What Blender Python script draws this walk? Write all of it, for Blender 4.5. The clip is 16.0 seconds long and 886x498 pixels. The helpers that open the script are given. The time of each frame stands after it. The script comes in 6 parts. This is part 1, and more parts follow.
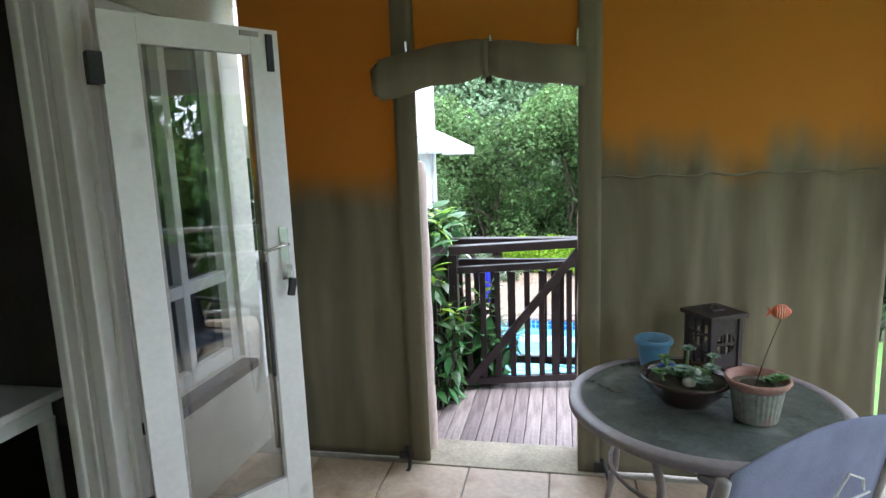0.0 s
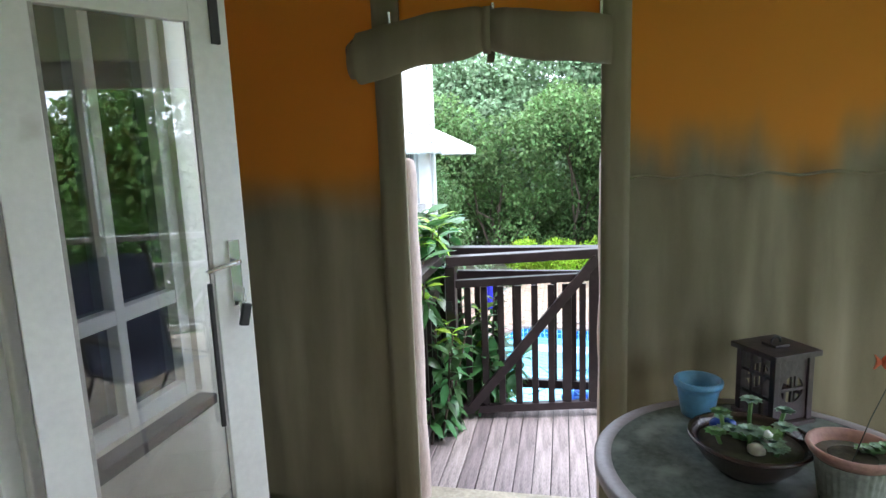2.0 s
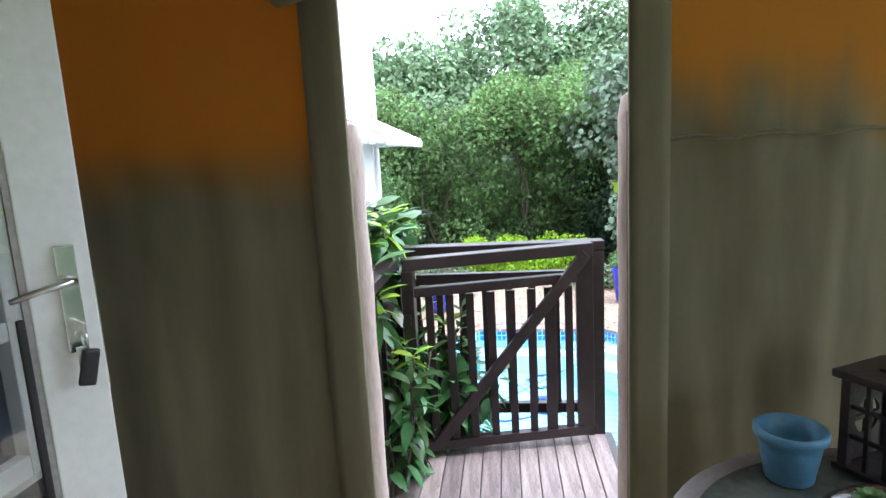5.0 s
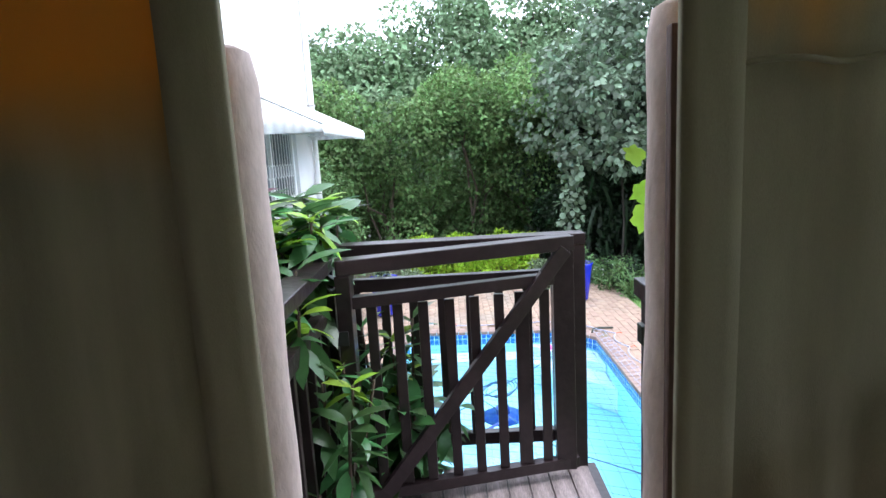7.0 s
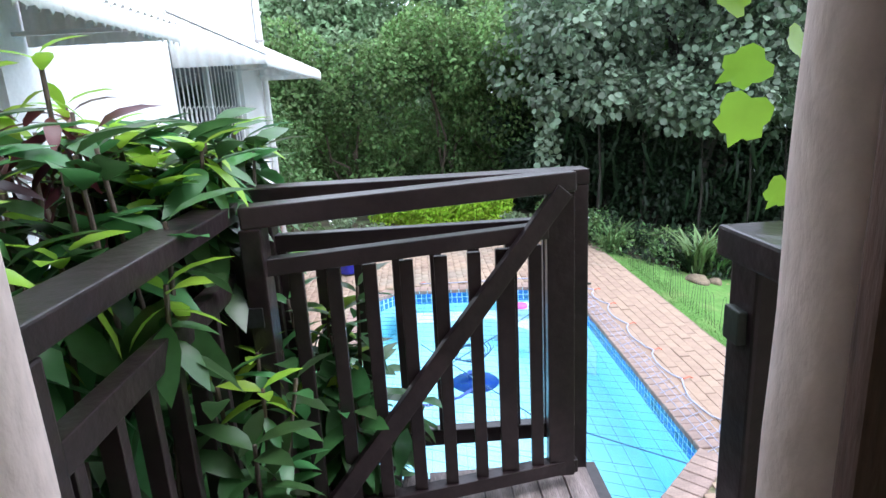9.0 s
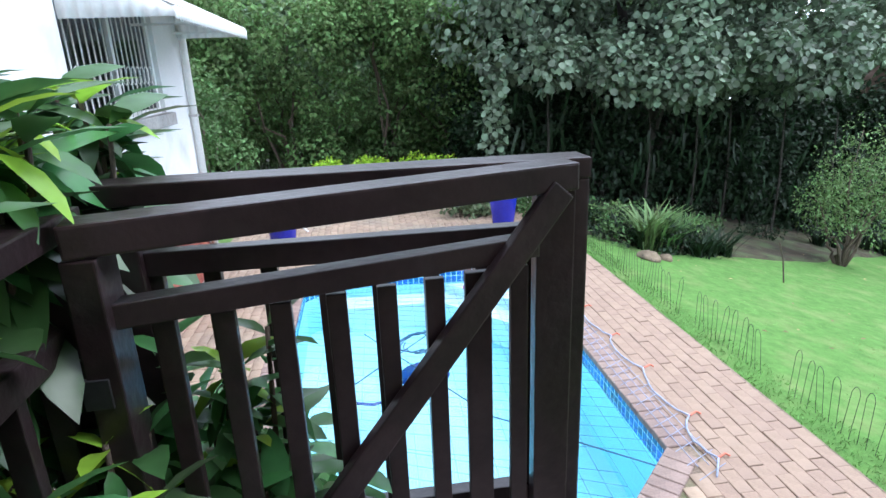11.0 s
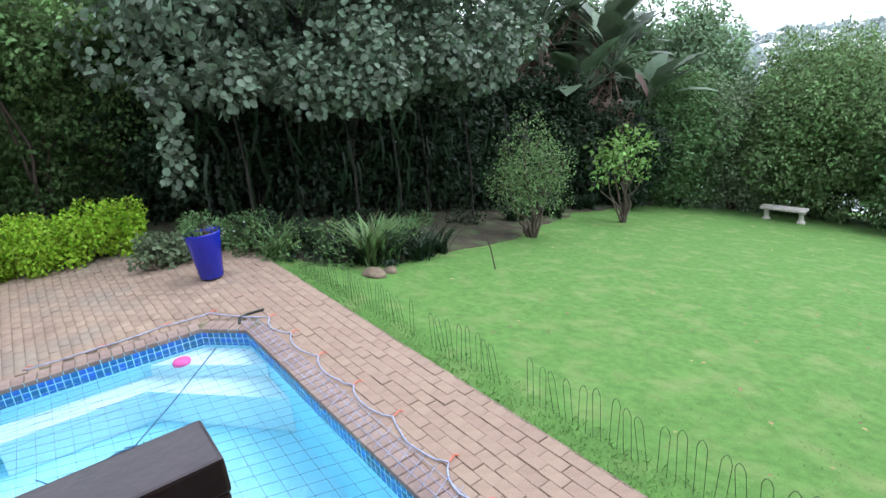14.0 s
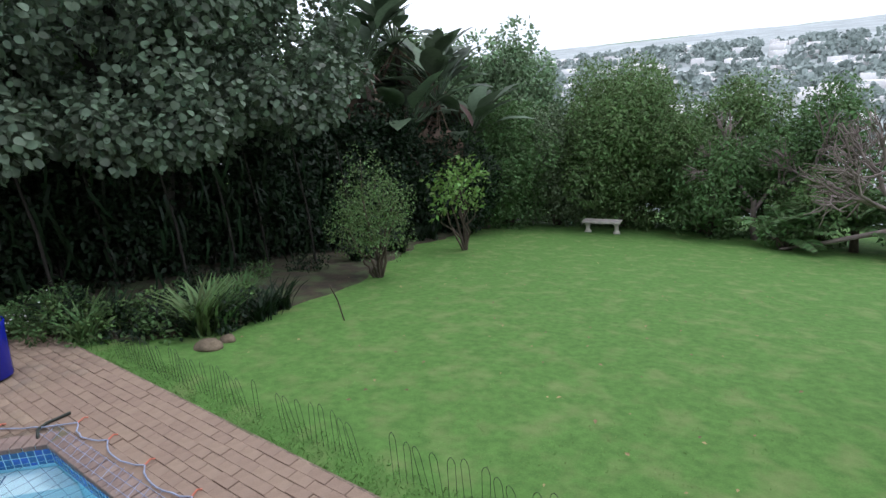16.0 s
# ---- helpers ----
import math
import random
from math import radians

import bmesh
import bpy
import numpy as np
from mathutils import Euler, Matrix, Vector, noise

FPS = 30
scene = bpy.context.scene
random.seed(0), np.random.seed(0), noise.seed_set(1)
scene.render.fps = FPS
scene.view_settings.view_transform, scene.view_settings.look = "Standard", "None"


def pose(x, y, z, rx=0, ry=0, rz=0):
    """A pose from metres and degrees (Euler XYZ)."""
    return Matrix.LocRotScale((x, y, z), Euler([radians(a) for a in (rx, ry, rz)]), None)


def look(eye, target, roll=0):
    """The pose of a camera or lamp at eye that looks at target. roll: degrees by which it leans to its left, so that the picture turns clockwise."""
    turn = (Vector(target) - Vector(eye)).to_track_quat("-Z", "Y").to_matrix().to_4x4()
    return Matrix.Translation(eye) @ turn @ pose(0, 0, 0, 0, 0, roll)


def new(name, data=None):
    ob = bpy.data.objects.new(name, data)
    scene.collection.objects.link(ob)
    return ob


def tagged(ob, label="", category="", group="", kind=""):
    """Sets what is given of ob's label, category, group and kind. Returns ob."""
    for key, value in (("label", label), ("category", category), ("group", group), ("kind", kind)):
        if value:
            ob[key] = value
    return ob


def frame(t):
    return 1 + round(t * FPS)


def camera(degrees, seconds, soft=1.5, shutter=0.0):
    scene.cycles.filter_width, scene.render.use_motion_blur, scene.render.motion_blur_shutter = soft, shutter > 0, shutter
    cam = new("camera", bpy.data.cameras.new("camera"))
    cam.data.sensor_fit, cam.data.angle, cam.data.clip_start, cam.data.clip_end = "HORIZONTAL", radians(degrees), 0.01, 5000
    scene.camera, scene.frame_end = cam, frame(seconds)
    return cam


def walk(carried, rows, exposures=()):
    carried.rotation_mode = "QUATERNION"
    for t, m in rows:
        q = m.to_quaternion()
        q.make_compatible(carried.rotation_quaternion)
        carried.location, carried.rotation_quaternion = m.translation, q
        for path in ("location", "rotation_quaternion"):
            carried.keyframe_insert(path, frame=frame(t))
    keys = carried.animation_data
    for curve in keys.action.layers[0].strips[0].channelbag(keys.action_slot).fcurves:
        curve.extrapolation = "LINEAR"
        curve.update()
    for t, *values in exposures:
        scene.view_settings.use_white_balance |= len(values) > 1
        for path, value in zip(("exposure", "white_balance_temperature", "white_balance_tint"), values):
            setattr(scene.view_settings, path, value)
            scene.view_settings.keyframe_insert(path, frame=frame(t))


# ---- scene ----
cam = camera(74.77, 16.0)
PATH = [
    (0, pose(0.011, 0.040, 1.646, 80.76, 2.09, 11.30)),
    (0.5, pose(0.001, 0.190, 1.642, 80.82, 2.05, 11.37)),
    (1, pose(-0.005, 0.334, 1.642, 80.89, 2.02, 11.47)),
    (1.5, pose(-0.008, 0.445, 1.635, 80.91, 2.05, 11.48)),
    (2, pose(-0.052, 0.554, 1.621, 80.92, 2.13, 11.51)),
    (2.5, pose(-0.124, 0.691, 1.609, 80.83, 2.10, 11.31)),
    (3, pose(-0.182, 0.810, 1.588, 80.86, 2.35, 10.62)),
    (3.5, pose(-0.235, 0.911, 1.561, 80.80, 2.60, 9.15)),
    (4, pose(-0.247, 1.011, 1.540, 80.75, 2.85, 7.80)),
    (6.5, pose(-0.274, 1.694, 1.435, 80.48, 3.16, 2.18)),
    (7, pose(-0.314, 1.863, 1.394, 80.36, 3.22, 0.41)),
    (7.5, pose(-0.315, 2.055, 1.352, 80.06, 3.29, -0.79)),
    (8, pose(-0.298, 2.250, 1.307, 78.95, 3.39, -1.55)),
    (8.5, pose(-0.284, 2.390, 1.256, 77.30, 3.33, -2.02)),
    (11, look((-0.262, 3.089, 1.219), (-0.015, 4.981, 0.617), -2.2)),
    (11.5, look((-0.198, 3.217, 1.245), (0.134, 5.095, 0.64), -2.5)),
    (12, look((-0.106, 3.325, 1.306), (0.34, 5.175, 0.691), -3.1)),
    (12.5, look((-0.046, 3.465, 1.35), (0.583, 5.256, 0.72), -3.7)),
    (13, look((-0.007, 3.586, 1.38), (0.818, 5.291, 0.737), -4.5)),
    (13.5, look((0.073, 3.678, 1.408), (1.047, 5.298, 0.753), -5.2)),
    (14, look((0.179, 3.776, 1.436), (1.26, 5.322, 0.77), -5.6)),
    (14.5, look((0.29, 3.836, 1.457), (1.467, 5.311, 0.793), -6.1)),
    (15, look((0.346, 3.895, 1.482), (1.604, 5.301, 0.821), -6.1)),
    (15.5, look((0.423, 3.963, 1.534), (1.778, 5.283, 0.886), -6.4)),
    (16, look((0.49, 4.044, 1.629), (1.967, 5.235, 0.996), -6.4)),
]
EXPOSURES = [(0.0, 2.1, 5900, 14), (4.0, 2.2, 5950, 14), (7.0, 1.5, 5950, 16), (8.5, 1.38, 5950, 15), (11.0, 1.15, 5800, 13), (12.5, 1.05, 5850, 13), (14.5, 0.55, 6100, 15), (16.0, -0.1, 6200, 16)]
walk(cam, PATH, EXPOSURES)

# ---- light ----
world = bpy.data.worlds.new("overcast")
scene.world = world
world.use_nodes = True
_n = world.node_tree.nodes
_sky = _n.new("ShaderNodeTexSky")
_sky.sky_type = "NISHITA"
_sky.sun_disc = False
_sky.sun_elevation = radians(55)
_sky.sun_rotation = radians(120)
_sky.air_density = 1.0
_sky.dust_density = 2.0
_hs = _n.new("ShaderNodeHueSaturation")
_hs.inputs["Saturation"].default_value = 0.35
world.node_tree.links.new(_sky.outputs[0], _hs.inputs["Color"])
_mx = _n.new("ShaderNodeMix")
_mx.data_type = "RGBA"
_mx.inputs[0].default_value = 0.75
_mx.inputs[7].default_value = (12.8, 13.8, 15.2, 1)
world.node_tree.links.new(_hs.outputs[0], _mx.inputs[6])
world.node_tree.links.new(_mx.outputs[2], _n["Background"].inputs["Color"])
_n["Background"].inputs["Strength"].default_value = 0.13
sun = new("sun", bpy.data.lights.new("sun", "SUN"))
sun.data.energy = 0.9
sun.data.angle = radians(30)
sun.data.color = (1.0, 0.97, 0.93)
sun.matrix_world = look((0, 0, 0), (-0.45, 0.05, -0.89))

# ---- materials ----
def mat(name, base, rough=0.6, var=0.25, scale=6.0, fine=60.0, bump=0.15, metal=0.0, spec=0.5,
        dark=None, stretch=(1, 1, 1), island=0.0, objrand=0.0, translucent=0.0, stain=None, stain_scale=1.5, stain_lo=0.52, stain_hi=0.68):
    """A surface with variation at two scales: broad patches and fine grain, each also in the relief."""
    m = bpy.data.materials.new(name)
    m.use_nodes = True
    nt = m.node_tree
    N, L = nt.nodes, nt.links
    p = N["Principled BSDF"]
    tc = N.new("ShaderNodeTexCoord")
    mp = N.new("ShaderNodeMapping")
    mp.inputs["Scale"].default_value = stretch
    L.new(tc.outputs["Object"], mp.inputs["Vector"])
    a, b = N.new("ShaderNodeTexNoise"), N.new("ShaderNodeTexNoise")
    for t, s in ((a, scale), (b, fine)):
        t.inputs["Scale"].default_value = s
        t.inputs["Detail"].default_value = 4.0
        L.new(mp.outputs[0], t.inputs["Vector"])
    dk = dark or tuple(c * (1 - 1.6 * var) for c in base)
    lt = tuple(min(1, c * (1 + var)) for c in base)
    mixv = N.new("ShaderNodeMath"); mixv.operation = "MULTIPLY_ADD"
    mixv.inputs[1].default_value = 0.4
    L.new(b.outputs["Fac"], mixv.inputs[0])
    half = N.new("ShaderNodeMath"); half.operation = "MULTIPLY"; half.inputs[1].default_value = 0.6
    L.new(a.outputs["Fac"], half.inputs[0])
    L.new(half.outputs[0], mixv.inputs[2])
    ramp = N.new("ShaderNodeValToRGB")
    ramp.color_ramp.elements[0].position, ramp.color_ramp.elements[1].position = 0.36, 0.64
    ramp.color_ramp.elements[0].color, ramp.color_ramp.elements[1].color = (*dk, 1), (*lt, 1)
    L.new(mixv.outputs[0], ramp.inputs[0])
    out = ramp.outputs[0]
    if stain:
        s = N.new("ShaderNodeTexNoise"); s.inputs["Scale"].default_value = stain_scale; s.inputs["Detail"].default_value = 6
        L.new(mp.outputs[0], s.inputs["Vector"])
        sr = N.new("ShaderNodeValToRGB")
        sr.color_ramp.elements[0].position, sr.color_ramp.elements[1].position = stain_lo, stain_hi
        L.new(s.outputs["Fac"], sr.inputs[0])
        mx = N.new("ShaderNodeMix"); mx.data_type = "RGBA"
        L.new(sr.outputs[0], mx.inputs[0]); L.new(out, mx.inputs[6]); mx.inputs[7].default_value = (*stain, 1)
        out = mx.outputs[2]
    if island or objrand:
        hs = N.new("ShaderNodeHueSaturation")
        g = N.new("ShaderNodeNewGeometry") if island else N.new("ShaderNodeObjectInfo")
        amount = island or objrand
        mr = N.new("ShaderNodeMapRange")
        mr.inputs[3].default_value, mr.inputs[4].default_value = 1 - amount, 1 + amount
        L.new(g.outputs["Random Per Island" if island else "Random"], mr.inputs[0])
        L.new(mr.outputs[0], hs.inputs["Value"])
        mh = N.new("ShaderNodeMapRange")
        mh.inputs[3].default_value, mh.inputs[4].default_value = 0.5 - 0.05 * amount, 0.5 + 0.05 * amount
        L.new(g.outputs["Random Per Island" if island else "Random"], mh.inputs[0])
        L.new(mh.outputs[0], hs.inputs["Hue"])
        L.new(out, hs.inputs["Color"])
        out = hs.outputs[0]
    L.new(out, p.inputs["Base Color"])
    p.inputs["Roughness"].default_value = rough
    p.inputs["Metallic"].default_value = metal
    p.inputs["Specular IOR Level"].default_value = spec
    if bump:
        bp = N.new("ShaderNodeBump")
        bp.inputs["Strength"].default_value = bump
        bp.inputs["Distance"].default_value = 0.02
        L.new(mixv.outputs[0], bp.inputs["Height"])
        L.new(bp.outputs[0], p.inputs["Normal"])
    if translucent:
        tr = N.new("ShaderNodeBsdfTranslucent")
        L.new(out, tr.inputs["Color"])
        ms = N.new("ShaderNodeMixShader"); ms.inputs[0].default_value = translucent
        L.new(p.outputs[0], ms.inputs[1]); L.new(tr.outputs[0], ms.inputs[2])
        L.new(ms.outputs[0], N["Material Output"].inputs["Surface"])
    return m


def glass(name, tint=(1, 1, 1), rough=0.0, ior=1.45):
    m = bpy.data.materials.new(name)
    m.use_nodes = True
    p = m.node_tree.nodes["Principled BSDF"]
    p.inputs["Base Color"].default_value = (*tint, 1)
    p.inputs["Transmission Weight"].default_value = 1.0
    p.inputs["Roughness"].default_value = rough
    p.inputs["IOR"].default_value = ior
    return m


M_DARKWOOD = mat("dark_stained_wood", (0.024, 0.0145, 0.016), 0.33, 0.3, 4, 30, 0.3, spec=0.5, stain=(0.036, 0.027, 0.03), stain_scale=9, stain_lo=0.6, stain_hi=0.85)
M_DECK = mat("weathered_deck_board", (0.285, 0.232, 0.222), 0.7, 0.35, 5, 50, 0.4, stretch=(6, 0.6, 6), objrand=0.25)
M_POLE = mat("peeled_timber_post", (0.62, 0.5, 0.45), 0.8, 0.1, 3, 40, 0.35, stretch=(1.5, 1.5, 0.7), stain=(0.3, 0.18, 0.13), stain_scale=5, stain_lo=0.62, stain_hi=0.72)
M_POSTSIDE = mat("post_dark_side_brown", (0.10, 0.055, 0.042), 0.75, 0.3, 3, 40, 0.35, stretch=(3, 3, 0.5))
M_WHITE = mat("white_gloss_paint", (0.78, 0.78, 0.76), 0.35, 0.05, 3, 40, 0.06, stain=(0.5, 0.48, 0.44), stain_scale=5, stain_lo=0.68, stain_hi=0.8)
M_CREAM = mat("cream_wall_paint", (0.66, 0.63, 0.55), 0.6, 0.08, 2, 50, 0.15)
M_PLASTER = mat("white_house_plaster", (0.8, 0.8, 0.8), 0.8, 0.06, 1.2, 40, 0.3, stain=(0.6, 0.6, 0.58), stain_scale=1.2)
M_SILL = mat("grey_cement_sill", (0.4, 0.38, 0.36), 0.85, 0.2, 4, 50, 0.3)
M_METAL = mat("chrome", (0.75, 0.75, 0.75), 0.22, 0.05, 5, 60, 0.0, metal=1.0)
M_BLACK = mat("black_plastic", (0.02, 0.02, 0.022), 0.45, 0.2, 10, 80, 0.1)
M_TILE = mat("sandy_floor_tile", (0.58, 0.46, 0.34), 0.45, 0.15, 3, 30, 0.1, stain=(0.38, 0.26, 0.17), stain_scale=4, objrand=0.06)
M_GROUT = mat("grey_grout", (0.3, 0.27, 0.23), 0.9, 0.2, 10, 80, 0.2)
# Room interior: its dimness is put into these dark floor and wall colours.
M_DARKFLOOR = mat("floor_darkened_for_dim_room", (0.05, 0.035, 0.025), 0.5, 0.2, 3, 30, 0.1)
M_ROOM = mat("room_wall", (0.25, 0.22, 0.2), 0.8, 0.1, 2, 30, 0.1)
M_BRICKRED = mat("red_face_brick", (0.28, 0.075, 0.05), 0.85, 0.3, 8, 60, 0.4, objrand=0.2)
M_MORTAR = mat("pale_mortar", (0.42, 0.38, 0.34), 0.95, 0.2, 10, 70, 0.3)
M_PAVER = mat("clay_paver", (0.315, 0.222, 0.162), 0.85, 0.12, 7, 60, 0.35, objrand=0.065, stain=(0.28, 0.2, 0.15), stain_scale=3)
M_PAVER2 = mat("clay_paver_far", (0.31, 0.224, 0.162), 0.85, 0.14, 3, 40, 0.35, island=0.1, stain=(0.27, 0.22, 0.17), stain_scale=1.2)
M_COPING = mat("pool_coping_brick", (0.27, 0.195, 0.165), 0.8, 0.18, 7, 60, 0.35, objrand=0.12)
M_JOINT = mat("sandy_joint", (0.265, 0.2, 0.145), 0.95, 0.4, 8, 60, 0.5, stain=(0.1, 0.11, 0.05), stain_scale=3)
M_LAWN = mat("lawn_turf", (0.097, 0.203, 0.049), 0.95, 0.15, 9.0, 60, 0.3, spec=0.15, stain=(0.2, 0.25, 0.095), stain_scale=2.4, stain_lo=0.5, stain_hi=0.85)
M_LAWNBLADE = mat("mown_grass_blade", (0.16, 0.285, 0.08), 0.7, 0.3, 0.8, 10, 0, island=0.3, spec=0.2, translucent=0.3, stain=(0.23, 0.25, 0.1), stain_scale=1.3, stain_lo=0.5, stain_hi=0.72)
M_GRASS = mat("grass_blade", (0.16, 0.31, 0.08), 0.7, 0.2, 1, 10, 0, island=0.35, translucent=0.3)
M_SOIL = mat("garden_soil", (0.052, 0.04, 0.022), 0.95, 0.4, 3, 40, 0.6, stain=(0.06, 0.085, 0.03), stain_scale=2.2, stain_lo=0.45, stain_hi=0.65)
M_POOL = mat("pale_blue_pool_plaster", (0.42, 0.82, 0.95), 0.6, 0.05, 1.5, 20, 0.05)
# Whiter than the pool plaster: the brightness of shallow water is coloured in.
M_POOLSTEP = mat("pool_step_shallow_water_white", (0.8, 0.93, 0.97), 0.6, 0.05, 1.5, 20, 0.05)
M_POOLTILE = mat("blue_pool_tile", (0.02, 0.16, 0.5), 0.15, 0.25, 6, 40, 0.05, objrand=0.4)
M_POOLTILE2 = mat("blue_mosaic_band", (0.03, 0.22, 0.55), 0.2, 0.3, 8, 40, 0.05, island=0.5)
M_WATER = glass("pool_water", (0.75, 0.95, 1.0), 0.02, 1.33)
M_COBALT = mat("cobalt_glazed_pot", (0.012, 0.02, 0.36), 0.25, 0.1, 3, 30, 0.03)
M_AWNING = mat("corrugated_white_awning", (0.72, 0.72, 0.7), 0.55, 0.06, 2, 40, 0.05)
M_WINGLASS = glass("window_glass", (0.3, 0.36, 0.4), 0.02)
M_GLASS = glass("door_glass", (0.93, 0.96, 0.95), 0.0, 1.9)
M_TABLEGLASS = mat("mottled_table_glass", (0.098, 0.113, 0.104), 0.06, 0.25, 9, 60, 0.04, spec=0.7, stain=(0.17, 0.19, 0.175), stain_scale=7)
M_TABLEFRAME = mat("taupe_metal_rim", (0.27, 0.235, 0.24), 0.45, 0.12, 5, 60, 0.1)
M_LANTERN = mat("dark_brown_lantern_wood", (0.035, 0.02, 0.02), 0.45, 0.3, 5, 50, 0.2)
M_BLUEPOT = mat("blue_glazed_clay", (0.13, 0.32, 0.52), 0.35, 0.12, 5, 50, 0.1, stain=(0.42, 0.24, 0.17), stain_scale=7, stain_lo=0.68, stain_hi=0.74)
M_BOWL = mat("dark_brown_glazed_bowl", (0.035, 0.02, 0.017), 0.18, 0.2, 4, 40, 0.05)
M_RIBPOT = mat("grey_green_ribbed_clay", (0.25, 0.26, 0.22), 0.7, 0.25, 6, 60, 0.3, stain=(0.33, 0.2, 0.16), stain_scale=5, stain_lo=0.6, stain_hi=0.7)
M_TERRA = mat("terracotta_rim", (0.36, 0.2, 0.16), 0.75, 0.2, 6, 60, 0.2)
M_FISH = mat("orange_red_fish", (0.55, 0.1, 0.03), 0.5, 0.2, 20, 60, 0.1)
M_FISHSTRIPE = mat("pale_fish_stripe", (0.7, 0.5, 0.35), 0.5, 0.1, 20, 60, 0.1)
M_WIRE = mat("dark_wire", (0.04, 0.05, 0.04), 0.5, 0.2, 10, 60, 0.1, metal=0.4)
M_CEMENT = mat("pale_worn_cement", (0.42, 0.37, 0.28), 0.85, 0.2, 4, 60, 0.3)
M_NET = mat("pale_blue_rope", (0.35, 0.4, 0.55), 0.8, 0.2, 20, 90, 0.2)
M_NETTHIN = mat("dark_net_cord", (0.05, 0.14, 0.25), 0.8, 0.2, 20, 90, 0.1)
M_ORANGE = mat("orange_hook", (0.6, 0.17, 0.1), 0.6, 0.1, 20, 90, 0.1)
M_CHAIR = mat("blue_grey_sling_mesh", (0.2, 0.22, 0.34), 0.8, 0.12, 10, 300, 0.4)
M_STONE = mat("pale_concrete", (0.55, 0.5, 0.44), 0.9, 0.2, 4, 40, 0.4)
M_ROCK = mat("garden_rock", (0.17, 0.13, 0.085), 0.9, 0.3, 4, 40, 0.6)
M_BARK = mat("tree_bark", (0.1, 0.075, 0.055), 0.9, 0.35, 3, 30, 0.8, stretch=(4, 4, 0.8))
# Darker copy of the bark: shade under trees is put into its colour.
M_DARKBARK = mat("bark_with_shade_in_colour", (0.03, 0.026, 0.02), 0.95, 0.35, 3, 30, 0.8, stretch=(4, 4, 0.8))
M_PALEBARK = mat("pale_bare_branch", (0.24, 0.19, 0.17), 0.9, 0.2, 3, 30, 0.5)
M_HEDGE = mat("hedge_leaf", (0.15, 0.25, 0.085), 0.6, 0.4, 0.45, 6, 0, island=0.45, spec=0.22, translucent=0.3)
M_TALL = mat("tall_tree_leaf", (0.2, 0.3, 0.16), 0.6, 0.35, 0.4, 6, 0, island=0.4, spec=0.22, translucent=0.25)
M_ROUND = mat("grey_green_round_leaf", (0.122, 0.172, 0.108), 0.45, 0.3, 0.5, 6, 0, island=0.45, spec=0.4, translucent=0.2)
M_YELLOW = mat("lime_hedge_leaf", (0.33, 0.53, 0.04), 0.45, 0.15, 1, 10, 0, island=0.35, spec=0.22, translucent=0.35)
M_BUSH = mat("shrub_leaf", (0.115, 0.205, 0.075), 0.5, 0.2, 0.7, 8, 0, island=0.4, spec=0.22, translucent=0.3)
M_GREYBUSH = mat("dusty_green_shrub_leaf", (0.17, 0.23, 0.125), 0.5, 0.2, 0.7, 8, 0, island=0.4, spec=0.22, translucent=0.3)
M_LIME = mat("bright_shrub_leaf", (0.17, 0.3, 0.075), 0.45, 0.15, 1, 10, 0, island=0.35, spec=0.22, translucent=0.35)
# Lighter copy of the shrub leaf; the brighter light is put into its colour.
M_EDGE = mat("sunlit_shrub_leaf", (0.145, 0.23, 0.085), 0.55, 0.2, 0.7, 8, 0, island=0.45, spec=0.22, translucent=0.3)
# Near-black leaf: the shade below the tree is put into its colour.
M_STRAP = mat("leaf_with_shade_in_colour", (0.016, 0.034, 0.014), 0.45, 0.2, 1, 10, 0, island=0.4, spec=0.22, translucent=0.2)
M_GINGER = mat("glossy_broad_leaf", (0.062, 0.165, 0.05), 0.33, 0.2, 3, 20, 0.05, island=0.5, translucent=0.25)
M_GINGERNEW = mat("fresh_lime_leaf", (0.3, 0.52, 0.05), 0.35, 0.15, 3, 20, 0.05, island=0.25, translucent=0.4)
M_CROTON = mat("maroon_croton_leaf", (0.1, 0.02, 0.03), 0.35, 0.3, 3, 20, 0.05, island=0.6, translucent=0.2)
M_SUCC = mat("pale_succulent_leaf", (0.26, 0.38, 0.28), 0.55, 0.15, 6, 30, 0.05, island=0.3)
M_SUCC2 = mat("green_succulent_leaf", (0.13, 0.26, 0.08), 0.45, 0.15, 6, 30, 0.05, island=0.3)
M_FLOWERWHITE = mat("white_flower", (0.7, 0.7, 0.68), 0.6, 0.1, 6, 30, 0)
M_PINK = mat("pink_float", (0.8, 0.1, 0.35), 0.4, 0.1, 6, 30, 0)
M_NAVY = mat("navy_cleaner_plastic", (0.01, 0.05, 0.3), 0.35, 0.1, 6, 30, 0.05)
M_DRYLEAF = mat("dry_leaf", (0.26, 0.18, 0.085), 0.8, 0.2, 20, 60, 0.1, island=0.5)
M_FROND = mat("palm_frond_leaf", (0.115, 0.165, 0.1), 0.5, 0.2, 0.6, 8, 0, island=0.4, spec=0.22, translucent=0.2)
M_DEADFROND = mat("dry_brown_frond", (0.2, 0.13, 0.1), 0.8, 0.2, 1, 8, 0, island=0.4)
# Haze of distance is put into the pale hill and tree colours.
M_HILL = mat("haze_coloured_hillside", (0.42, 0.46, 0.45), 1.0, 0.2, 0.02, 0.3, 0)
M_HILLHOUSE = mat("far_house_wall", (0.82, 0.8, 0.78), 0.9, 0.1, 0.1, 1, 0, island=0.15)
M_HILLTREE = mat("haze_coloured_tree_crown", (0.36, 0.42, 0.39), 1.0, 0.15, 0.05, 1, 0, island=0.1)


